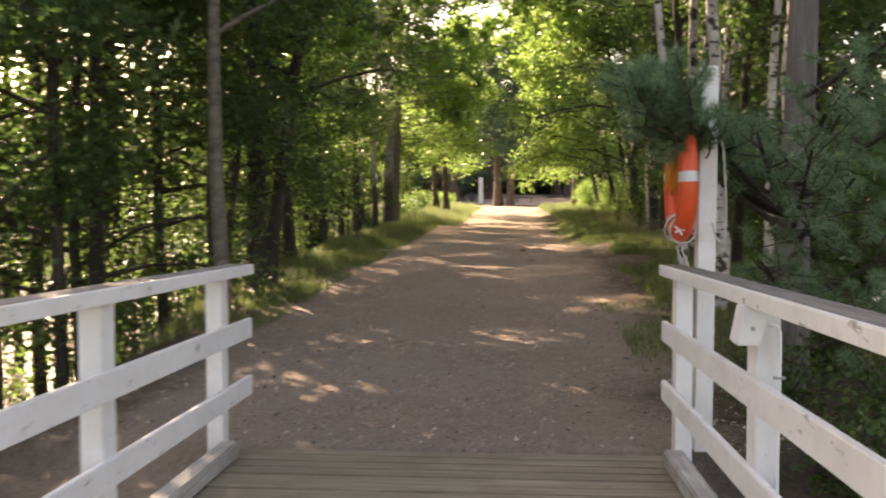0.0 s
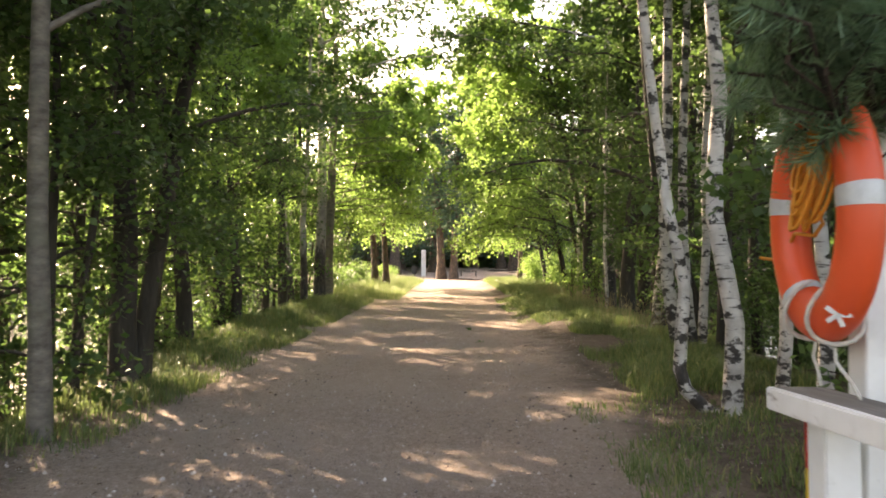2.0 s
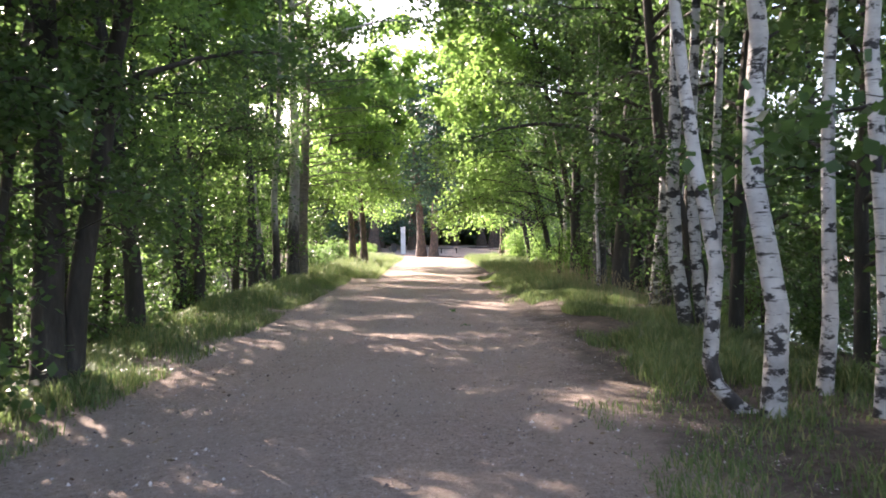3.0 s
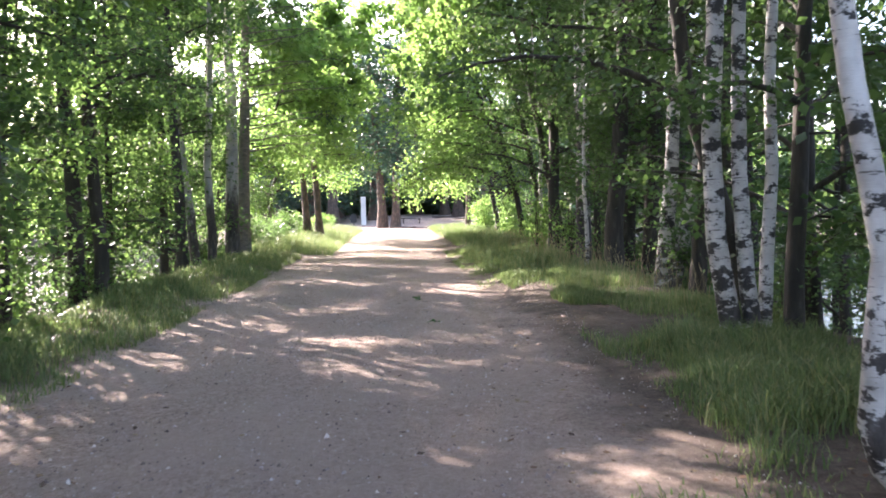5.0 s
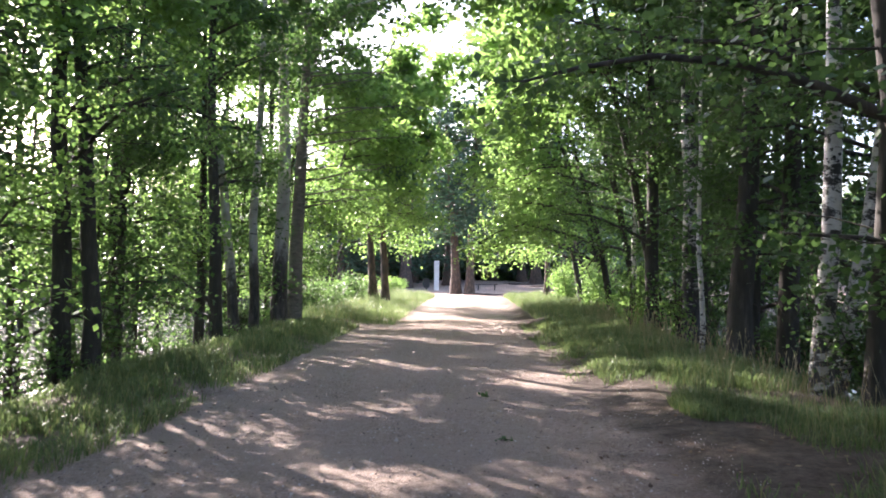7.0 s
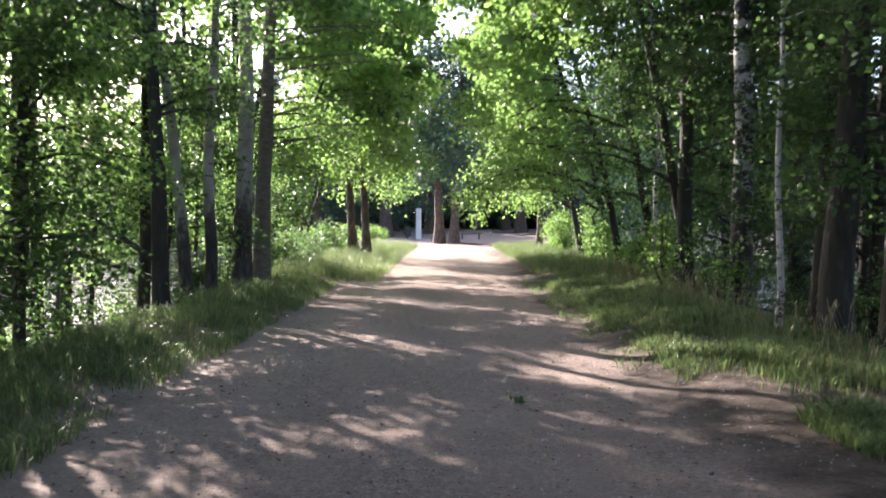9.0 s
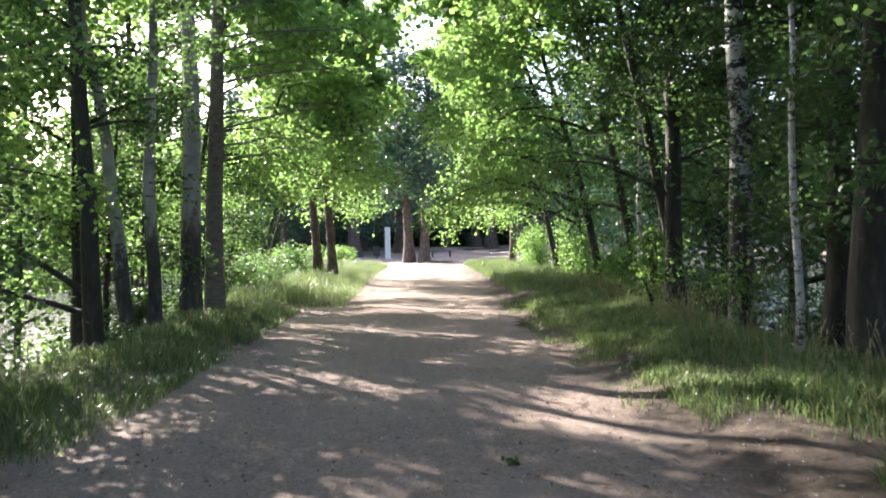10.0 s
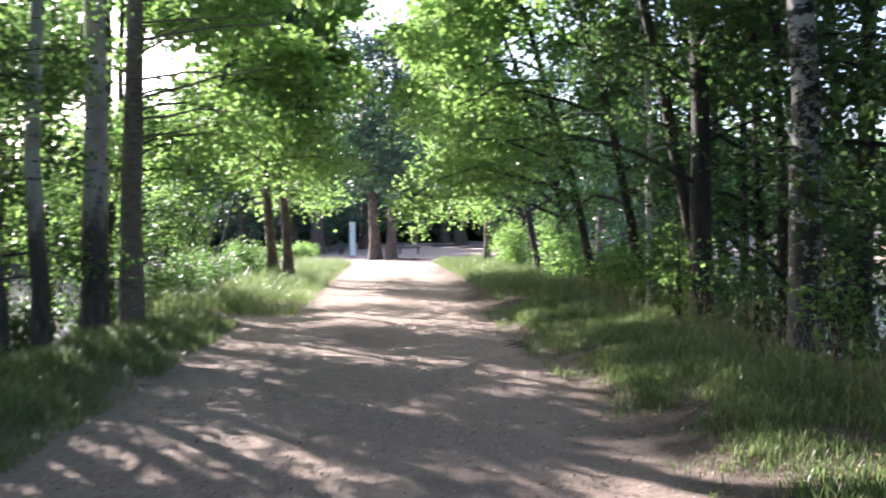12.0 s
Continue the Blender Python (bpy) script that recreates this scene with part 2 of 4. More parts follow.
def bark_aspen():
    m, nt, b = material("aspen_bark", 0.75)
    p = nt.nodes.new("ShaderNodeTexCoord").outputs["Object"]
    tone = noise_tex(nt, 2.2, 4, 0.6, p)
    mark = noise_tex(nt, 5.0, 3, 0.55, scaled(nt, p, 0.8, 0.8, 2.4))
    rough = noise_tex(nt, 12, 6, 0.7, scaled(nt, p, 1, 1, 0.25))
    c = ramp(nt, tone, (0.3, (0.22, 0.205, 0.175)), (0.65, (0.44, 0.42, 0.37)))
    c = mix(nt, smooth(nt, mark, 0.62, 0.68), c, (0.05, 0.043, 0.036))
    sep = nt.nodes.new("ShaderNodeSeparateXYZ")
    nt.links.new(p, sep.inputs[0])
    foot = maths(nt, "SUBTRACT", maths(nt, "ADD", maths(nt, "MULTIPLY", rough, 2.2), maths(nt, "MULTIPLY", tone, 2.0)), sep.outputs["Z"])
    dark = ramp(nt, rough, (0.35, (0.02, 0.017, 0.014)), (0.55, (0.065, 0.055, 0.045)), (0.75, (0.15, 0.13, 0.11)))
    nt.links.new(mix(nt, smooth(nt, foot, -0.1, 0.7), c, dark), b.inputs["Base Color"])
    bump(nt, b, maths(nt, "ADD", rough, mark), 0.6, 0.02)
    return m


BARK_ASPEN = bark_aspen()
BARK_UPRIGHT = bark_upright()
BARK_DARK, BARK_GREY, BARK_BIRCH, BARK_PINE = bark_dark(), bark_grey(), bark_birch("birch_bark", 0.53, 1.7), bark_pine()
WHITE = paint_white()
WHITE_WORN = paint_white("worn_white_boards", 0.95)
RAIL_TOP = wood_weathered("weathered_rail_top", (0.12, 0.105, 0.09), (0.36, 0.335, 0.3), "y")
DECK = wood_weathered("deck_wood", (0.17, 0.14, 0.095), (0.38, 0.32, 0.23), "x")
BEAM = wood_weathered("worn_beam", (0.3, 0.28, 0.25), (0.6, 0.58, 0.54), "y")
GROUND = ground_material()
PEBBLE, LITTER, WATER = stone_material(), litter_material(), water_material()
ORANGE = plain("orange_plastic", (0.82, 0.095, 0.028), 0.42, 0, 0.12, 5)
SILVER = plain("reflective_band", (0.55, 0.56, 0.56), 0.35, 0.1, 0.2, 30)
ROPE = plain("white_rope", (0.6, 0.57, 0.5), 0.8, 0, 0.3, 60)
ROPE_ORANGE = plain("orange_rope", (0.75, 0.26, 0.02), 0.7, 0, 0.3, 60)
BOX_WHITE = plain("white_plastic", (0.78, 0.78, 0.76), 0.4, 0, 0.08, 8)
GREY_METAL = plain("galvanised_metal", (0.45, 0.45, 0.44), 0.45, 0.6, 0.3, 25)
DARK_MARK = plain("dark_mark", (0.05, 0.05, 0.05), 0.6)
RED = plain("red_marker", (0.55, 0.03, 0.02), 0.45)
YELLOW = plain("yellow_marker", (0.75, 0.5, 0.04), 0.45)
STEM = plain("green_stem", (0.07, 0.07, 0.03), 0.8, 0, 0.4, 20)
STRAW = plain("straw", (0.42, 0.34, 0.18), 0.8, 0, 0.3, 9)
TWIG = plain("twig_bark", (0.075, 0.055, 0.042), 0.85, 0, 0.5, 15)

# ---- mesh helpers ----
def mesh_of(name, verts, faces, mat, smooth_shade=False):
    """A mesh from vertices (n, 3) and faces of one size (m, k)."""
    verts, faces = np.asarray(verts, np.float32), np.asarray(faces, np.int32)
    me = bpy.data.meshes.new(name)
    me.vertices.add(len(verts))
    me.vertices.foreach_set("co", verts.ravel())
    n, k = faces.shape
    me.loops.add(n * k)
    me.loops.foreach_set("vertex_index", faces.ravel())
    me.polygons.add(n)
    me.polygons.foreach_set("loop_start", np.arange(0, n * k, k, dtype=np.int32))
    me.polygons.foreach_set("use_smooth", np.full(n, smooth_shade))
    me.update(calc_edges=True)
    me.materials.append(mat)
    return me


def part(name, data, mat, parent, label=""):
    """Links a bmesh or mesh as one mesh object under its thing."""
    if isinstance(data, bmesh.types.BMesh):
        me = bpy.data.meshes.new(name)
        data.to_mesh(me)
        data.free()
        me.materials.append(mat)
        data = me
    ob = new(name, data)
    ob.parent = parent
    return tagged(ob, label) if label else ob


def thing(name, x, y, z, label, category, group="", kind=""):
    ob = new(name)
    ob.location = (x, y, z)
    ob.empty_display_size = 0.1
    return tagged(ob, label, category, group, kind)


def box(bm, cx, cy, cz, sx, sy, sz, bevel=0.004, rot=None):
    made = bmesh.ops.create_cube(bm, size=1.0)["verts"]
    m = Matrix.Translation((cx, cy, cz)) @ (rot or Matrix()) @ Matrix.Diagonal((sx, sy, sz, 1))
    bmesh.ops.transform(bm, matrix=m, verts=made)
    if bevel:
        edges = list({e for v in made for e in v.link_edges})
        bmesh.ops.bevel(bm, geom=edges, offset=bevel, segments=2, affect="EDGES")
    return bm


def board(cx, cy, cz, sx, sy, sz, bevel=0.004, rot=None):
    return box(bmesh.new(), cx, cy, cz, sx, sy, sz, bevel, rot)


def tubes(paths, sides=6):
    """Vertices and quads of tapering tubes; each path is (points (n, 3), radii (n,))."""
    vs, fs, base = [], [], 0
    ang = np.linspace(0, 2 * np.pi, sides, endpoint=False)
    for pts, rad in paths:
        pts, rad = np.asarray(pts, float), np.asarray(rad, float)
        n = len(pts)
        d = np.gradient(pts, axis=0)
        d /= np.linalg.norm(d, axis=1)[:, None] + 1e-9
        ref = np.where(np.abs(d[:, 2:3]) > 0.9, [[1.0, 0, 0]], [[0, 0, 1.0]])
        if abs(d[:, 2]).min() < 0.9 < abs(d[:, 2]).max():
            ref = np.tile([[0.6, 0.8, 0.0]], (n, 1))
        u = np.cross(d, ref)
        u /= np.linalg.norm(u, axis=1)[:, None] + 1e-9
        w = np.cross(d, u)
        ring = pts[:, None] + rad[:, None, None] * (np.cos(ang)[None, :, None] * u[:, None] + np.sin(ang)[None, :, None] * w[:, None])
        vs.append(ring.reshape(-1, 3))
        i, j = np.meshgrid(np.arange(n - 1), np.arange(sides), indexing="ij")
        a, b2 = i * sides + j, i * sides + (j + 1) % sides
        fs.append(np.stack([a, b2, b2 + sides, a + sides], -1).reshape(-1, 4) + base)
        base += n * sides
    return np.concatenate(vs), np.concatenate(fs)


def leaf_quads(rng, at, length, width, up=0.35, droop=0.0):
    """A four-cornered leaf at each place, turned at random."""
    n = len(at)
    d = rng.normal(size=(n, 3))
    d[:, 2] = d[:, 2] * 0.6 - droop
    d /= np.linalg.norm(d, axis=1)[:, None]
    nrm = rng.normal(size=(n, 3)) + [0, 0, up * 2]
    s = np.cross(d, nrm)
    s /= np.linalg.norm(s, axis=1)[:, None] + 1e-9
    size = rng.uniform(0.65, 1.25, (n, 1))
    le, wi = length * size, width * size
    mid = at + d * le * 0.45
    v = np.stack([at, mid + s * wi * 0.5, at + d * le, mid - s * wi * 0.5], 1)
    return v.reshape(-1, 3), np.arange(4 * n).reshape(n, 4)


# ---- the lie of the land ----
LEFT_EDGE, RIGHT_EDGE, WATER_Z = -4.6, 4.6, -1.15


def sstep(a, b, v):
    t = np.clip((v - a) / (b - a), 0, 1)
    return t * t * (3 - 2 * t)


def land(x, y):
    """Height of the ground: a causeway between two arms of the lake, widening ahead into flat woodland."""
    x, y = np.asarray(x, float), np.asarray(y, float)
    wave = 0.35 * np.sin(y * 0.55) + 0.22 * np.sin(y * 1.37 + 1.0)
    near_l = 1 - sstep(8, 14, y)
    open_l = LEFT_EDGE + 0.25 + 0.9 * near_l + wave * 0.5 * (1 - near_l) - 9 * sstep(58, 80, y) - 14 * sstep(84, 108, y) - 60 * sstep(108, 125, y)
    open_r = RIGHT_EDGE + 0.2 + wave * 0.7 + 5 * sstep(44, 60, y) + 30 * sstep(64, 100, y) + 100 * sstep(105, 125, y)
    drop = np.maximum(sstep(0, 1, (open_l - x) / (2.9 - 1.1 * near_l)), sstep(0, 3.4, x - open_r))
    creek = 1 - sstep(0.5, 4.4, y + 0.5 * np.sin(x * 0.9 + 0.8) * sstep(1.9, 3.0, np.abs(x + 0.36)) - 0.5 * sstep(2.4, 5.0, np.abs(x)))
    drop = np.maximum(drop, creek * (0.25 + 0.75 * sstep(40, 25, np.abs(x))) * (y > -28) + (y <= -28) * 0)
    z = -1.9 * drop
    z = np.where((np.abs(x) > 20) & (y < 112), np.maximum(z, -1.9 + 2.2 * np.maximum(sstep(27, 33, -x), sstep(32, 38, x)) * sstep(-60, -20, y)), z)
    verge = sstep(2.3, 3.2, np.abs(x + 0.62)) * (1 - sstep(4.2, 5.2, np.abs(x + 0.2)))
    z = z + (0.09 + 0.1 * sstep(18, 24, y)) * verge * (0.3 * sstep(6, 9, y) + 0.7 * sstep(11, 16, y)) * (1 - sstep(54, 62, y))
    z = z + 0.22 * np.exp(-((x + 3.0) / 0.8) ** 2 - ((y - 51) / 6.5) ** 2)
    z = z + 0.03 * np.sin(x * 1.7 + y * 0.6) * np.sin(y * 0.9 - x) * sstep(5.2, 8, y)
    z = z - 0.13 * (1 - sstep(4.83, 4.9, y))
    z = z + 0.6 * sstep(75, 115, y) + 4 * sstep(300, 700, np.hypot(x, y - 20))
    return z


def make_ground():
    xs = np.concatenate([-np.geomspace(900, 13, 22), np.arange(-12, 12.01, 0.24), np.geomspace(13, 900, 22)])
    ys = np.concatenate([-np.geomspace(900, 5, 18), np.arange(-4.5, 4.75, 0.26), [4.82, 4.91], np.arange(5.1, 62, 0.26), np.geomspace(63, 1100, 34)])
    gx, gy = np.meshgrid(xs, ys)
    gz = land(gx, gy)
    rng = np.random.default_rng(5)
    near = (np.abs(gx) < 9) & (gy > 5.4) & (gy < 60)
    gz = gz + near * rng.normal(0, 0.006, gz.shape)
    ny, nx = gx.shape
    i, j = np.meshgrid(np.arange(ny - 1), np.arange(nx - 1), indexing="ij")
    a = i * nx + j
    f = np.stack([a, a + 1, a + nx + 1, a + nx], -1).reshape(-1, 4)
    ob = new("ground", mesh_of("ground", np.stack([gx, gy, gz], -1).reshape(-1, 3), f, GROUND, True))
    tagged(ob, "packed brown gravel path with soil banks down to the lake", "ground", kind="structure")


make_ground()


def make_water():
    s = 1400
    ob = new("water", mesh_of("water", [(-s, -s, WATER_Z), (s, -s, WATER_Z), (s, s, WATER_Z), (-s, s, WATER_Z)], [(0, 1, 2, 3)], WATER))
    tagged(ob, "calm lake water glaring with bright sky", "water", kind="structure")


make_water()

# ---- footbridge ----
def make_bridge():
    deck = tagged(new("bridge_deck"), "weathered grey-brown plank deck of a footbridge", "bridge deck", kind="structure")
    rng = random.Random(3)
    w, gap = 0.118, 0.009
    shapes = []
    for k in range(4):
        bm = board(0, 0, -0.022, 2.86, w, 0.044, 0.005)
        for v in bm.verts:
            v.co.z += 0.003 * math.sin(v.co.x * 2.1 + k)
        me = bpy.data.meshes.new("plank")
        bm.to_mesh(me)
        bm.free()
        me.materials.append(DECK)
        shapes.append(me)
    y = 4.86 - w / 2
    while y > -6:
        p = part("plank", shapes[rng.randrange(4)], DECK, deck)
        p.location = (-0.36 + rng.uniform(-0.012, 0.012), y, rng.uniform(-0.003, 0.003))
        p.rotation_euler = (0, 0, rng.uniform(-0.0015, 0.0015))
        y -= w + gap
    for x in (-1.5, -0.72, 0.0, 0.78):
        part("joist", board(x, -0.6, -0.15, 0.12, 10.8, 0.2, 0.006), BEAM, deck)
    deck.matrix_basis = ARCH


ARCH = Matrix.Translation((0, 4.9, 0)) @ Matrix.Rotation(-0.042, 4, "X") @ Matrix.Translation((0, -4.9, 0))


def make_rail(name, side, x, posts, label):
    """Side is +1 where the walk lies towards +x. x: the posts' middle."""
    rail = thing(name, x, 4.7, 0, label, "bridge railing", "railings of the footbridge")
    rail.matrix_basis = ARCH
    near, far = -5.6, 5.12
    length, mid = far - near, (far + near) / 2
    for y, wide in posts:
        part("post", board(x, y, 0.50, 0.1, wide, 1.2, 0.006), WHITE, rail)
    inner = x + side * 0.068
    for z, tall in ((0.715, 0.128), (0.34, 0.125)):
        part("rail_board", board(inner, mid + 0.02, z, 0.034, length, tall, 0.005), WHITE_WORN, rail, "white board with scuffed grey paint")
    top = part("top_rail", board(x + side * 0.012, mid, 1.112, 0.15, length, 0.042, 0.006), RAIL_TOP, rail, "top board with worn grey paint")
    part("edge_board", board(x + side * 0.094, mid, 1.1, 0.026, length, 0.066, 0.005), WHITE_WORN, rail)
    part("kerb_beam", board(x + side * 0.11, mid - 0.25, 0.055, 0.11, length - 0.5, 0.1, 0.01), BEAM, rail, "scuffed kerb beam with flaking paint")
    y0 = posts[0][0]
    part("marker_strip", board(x + side * 0.007, y0 + posts[0][1] / 2 + 0.006, 1.0, 0.09, 0.006, 0.16, 0.001), RED, rail, "red reflective strip")
    part("marker_strip", board(x + side * 0.007, y0 + posts[0][1] / 2 + 0.006, 0.84, 0.09, 0.006, 0.16, 0.001), YELLOW, rail, "yellow reflective strip")
    return rail


make_bridge()
make_rail("bridge_railing", 1, -1.76, [(4.72, 0.11), (3.28, 0.13), (1.85, 0.13), (0.4, 0.13), (-1.05, 0.13), (-2.5, 0.13), (-4.0, 0.13)],
          "white-painted wooden railing with three boards on square posts")
make_rail("bridge_railing", -1, 1.05, [(4.92, 0.11), (3.36, 0.12), (1.85, 0.12), (0.35, 0.12), (-1.15, 0.12), (-2.65, 0.12), (-4.15, 0.12)],
          "white-painted wooden railing with grey worn top beside the lifebuoy")


def make_ring_post():
    post = thing("lifebuoy_post", 1.185, 5.0, 0, "tall square white-painted post standing beside the railing", "post")
    bm = board(0, 0, 1.15, 0.105, 0.105, 2.34, 0)
    for v in bm.verts:
        if v.co.z > 2:
            v.co.x *= 0.97
    bmesh.ops.bevel(bm, geom=[e for e in bm.edges if all(v.co.z > 2 for v in e.verts)], offset=0.018, segments=1, affect="EDGES")
    bmesh.ops.bevel(bm, geom=[e for e in bm.edges if abs(e.verts[0].co.z - e.verts[1].co.z) > 1], offset=0.004, segments=2, affect="EDGES")
    part("pole", bm, WHITE, post)
    part("bracket", board(-0.09, 0, 1.93, 0.09, 0.03, 0.03, 0.004), GREY_METAL, post, "metal hook")


def make_lifebuoy():
    ring = thing("lifebuoy", 1.03, 4.98, 1.63, "orange lifebuoy with silver bands and white grab rope", "lifebuoy")
    a, b2, r = 0.215, 0.29, 0.068
    nu, nv = 56, 16

    def centre(u):
        return np.array([0, a * math.cos(u), b2 * math.sin(u)])

    verts = []
    for i in range(nu):
        u = 2 * math.pi * i / nu
        c = centre(u)
        t = np.array([0, -a * math.sin(u), b2 * math.cos(u)])
        t /= np.linalg.norm(t)
        o = np.cross(t, [1.0, 0, 0])
        for j in range(nv):
            w = 2 * math.pi * j / nv
            verts.append(c + r * (0.82 * math.cos(w) * np.array([1.0, 0, 0]) + math.sin(w) * o))
    faces = [(i * nv + j, i * nv + (j + 1) % nv, (i + 1) % nu * nv + (j + 1) % nv, (i + 1) % nu * nv + j) for i in range(nu) for j in range(nv)]
    part("float", mesh_of("float", verts, faces, ORANGE, True), ORANGE, ring)
    for u0 in (0.12, math.pi - 0.12, math.pi / 2, -math.pi / 2 + 0.55):
        us = np.linspace(u0 - 0.09, u0 + 0.09, 5)
        bv = []
        for u in us:
            c, t = centre(u), np.array([0, -a * math.sin(u), b2 * math.cos(u)])
            t /= np.linalg.norm(t)
            o = np.cross(t, [1.0, 0, 0])
            for j in range(nv):
                w = 2 * math.pi * j / nv
                bv.append(c + (r + 0.003) * (0.82 * math.cos(w) * np.array([1.0, 0, 0]) + math.sin(w) * o))
        bf = [(i * nv + j, i * nv + (j + 1) % nv, (i + 1) * nv + (j + 1) % nv, (i + 1) * nv + j) for i in range(4) for j in range(nv)]
        part("band", mesh_of("band", bv, bf, SILVER, True), SILVER, ring, "silver reflective band")
    # grab rope looped round the outside, sagging between its ties
    pts = []
    for i in range(81):
        u = -0.25 + 1.3 * i / 80
        k = r + 0.006 + 0.018 * abs(math.sin(2 * u)) ** 2
        pts.append((-0.005 + 0.012 * math.sin(5 * u), (a + k) * math.cos(u), (b2 + k) * math.sin(u)))
    v, f = tubes([(pts, np.full(81, 0.005))], 6)
    part("grab_rope", mesh_of("grab_rope", v, f, ROPE, True), ROPE, ring, "white grab rope")
    for u0 in (-math.pi / 2 - 0.35, -math.pi / 2 + 0.35):
        c = centre(u0)
        loop = [(0.075 * math.cos(w), c[1] + 0.02 * math.sin(2 * w), c[2] + 0.082 * math.sin(w)) for w in np.linspace(0, 2 * math.pi, 20)]
        v, f = tubes([(loop, np.full(20, 0.007))], 6)
        part("rope_tie", mesh_of("rope_tie", v, f, ROPE, True), ROPE, ring)
    for dy, ty in ((-0.05, -0.12), (0.06, 0.0)):
        p = np.array([(0.01, dy, -0.345), (0.0, dy + ty * 0.2, -0.4), (0.015, dy + ty * 0.7, -0.45), (0.02, dy + ty, -0.485)])
        part("rope_end", mesh_of("rope_end", *tubes([(p, np.full(4, 0.005))], 6), ROPE, True), ROPE, ring)
    # printed star-shaped mark low on the ring
    bm = bmesh.new()
    spot = np.array(centre(-math.pi / 2 - 0.55))
    out = np.array([-0.62, -0.72, -0.3])
    out = out / np.linalg.norm(out)
    e1 = np.cross([0, 0, 1.0], out)
    e1 = e1 / np.linalg.norm(e1)
    e2 = np.cross(out, e1)
    for k in range(5):
        w = 2 * math.pi * k / 5
        d = math.cos(w) * e1 + math.sin(w) * e2
        c = spot + out * [0.82 * r, r, r] + out * 0.002 + d * 0.016
        rot = Matrix((out, d, np.cross(out, d))).transposed().to_4x4()
        box(bm, c[0], c[1], c[2], 0.006, 0.036, 0.012, 0.001, rot)
    part("printed_mark", bm, BOX_WHITE, ring, "white printed mark")
    line = thing("rescue_line", 1.0, 4.93, 1.7, "tangled orange rescue line hanging inside the lifebuoy", "rope")
    rng = np.random.default_rng(8)
    paths = []
    for k in range(15):
        w = np.linspace(0, 2 * math.pi, 22)
        cy, cz = rng.uniform(-0.03, 0.05), rng.uniform(-0.02, 0.12)
        ry, rz, ph = rng.uniform(0.03, 0.07), rng.uniform(0.07, 0.15), rng.uniform(-0.4, 0.4)
        paths.append((np.stack([rng.uniform(-0.05, 0.03) + 0.03 * np.sin(w + ph), cy + ry * np.cos(w + ph), cz + rz * np.sin(w)], 1), np.full(22, 0.006)))
    tail = np.array([(0, 0.02, -0.05), (-0.01, -0.04, -0.1), (0, 0.03, -0.13), (0.0, 0.16, -0.12), (0.02, 0.3, -0.2), (0.03, 0.5, -0.19)])
    paths.append((tail, np.full(6, 0.006)))
    for one in paths:
        part("coil", mesh_of("coil", *tubes([one], 5), ROPE_ORANGE, True), ROPE_ORANGE, line)
    # the white line that hangs down the post behind the ring
    hang = thing("hanging_rope", 1.235, 4.9, 1.13, "thin white rope hanging in a loop beside the post", "rope")
    pts = [(0, 0, 0.78), (0.015, -0.03, 0.7), (0.025, -0.05, 0.48), (0.035, -0.055, 0.22), (0.012, -0.04, 0.14), (-0.02, -0.03, 0.18), (-0.04, -0.02, 0.27)]
    pts = np.array(pts)
    tt = np.linspace(0, len(pts) - 1, 40)
    pts = np.stack([np.interp(tt, np.arange(len(pts)), pts[:, q]) for q in range(3)], 1)
    for _ in range(6):
        pts[1:-1] = (pts[:-2] + 2 * pts[1:-1] + pts[2:]) / 4
    v, f = tubes([(pts, np.full(len(pts), 0.006))], 6)
    part("strand", mesh_of("strand", v, f, ROPE, True), ROPE, hang)


def make_lamp_box():
    b = thing("junction_box", 0.98, 3.36, 1.06, "small white plastic light housing fixed to the railing post", "light housing")
    bm = board(0, -0.03, 0, 0.1, 0.1, 0.16, 0.008)
    for v in bm.verts:
        if v.co.z < 0:
            v.co.x = v.co.x * 1.0 - 0.025
            v.co.y *= 1.12
    part("housing", bm, BOX_WHITE, b)
    part("round_mark", board(-0.012, -0.088, -0.01, 0.016, 0.004, 0.016, 0.001), GREY_METAL, b, "small dark round mark")
    pipe = thing("cable_conduit", 1.065, 3.297, 0.13, "white plastic cable conduit clipped to the railing post", "conduit")
    pts = [(-0.03, 0.0, 0.93), (0.0, -0.005, 0.93), (0.012, -0.008, 0.9), (0.014, -0.008, 0.8), (0.014, -0.008, 0.02)]
    v, f = tubes([(pts, np.full(5, 0.009))], 8)
    part("pipe", mesh_of("pipe", v, f, BOX_WHITE, True), BOX_WHITE, pipe)
    for z in (0.72, 0.62, 0.2):
        part("clip", board(0.014, -0.01, z, 0.045, 0.016, 0.012, 0.002), GREY_METAL, pipe, "grey metal clip")


make_ring_post()
make_lifebuoy()
make_lamp_box()

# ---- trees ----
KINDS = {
    "old": ("birch_tree", BARK_OLD, LEAF_ALDER_SHADED, "birch"),
    # near stems of any species: their shade is in the darkened leaf
    "birch": ("birch_tree", BARK_BIRCH, LEAF_ALDER_SHADED, "birch"),
    "alder": ("alder_tree", BARK_DARK, LEAF_ALDER_SHADED, "alder"),
    "grey": ("aspen_tree", BARK_GREY, LEAF_ALDER_SHADED, "aspen"),
    "aspen": ("aspen_tree", BARK_ASPEN, LEAF_ALDER_SHADED, "aspen"),
    # dark-barked trees with the brightened leaf, for crowns meant to look backlit
    "light": ("birch_tree", BARK_DARK, LEAF_BIRCH_SUNLIT, "birch"),
}


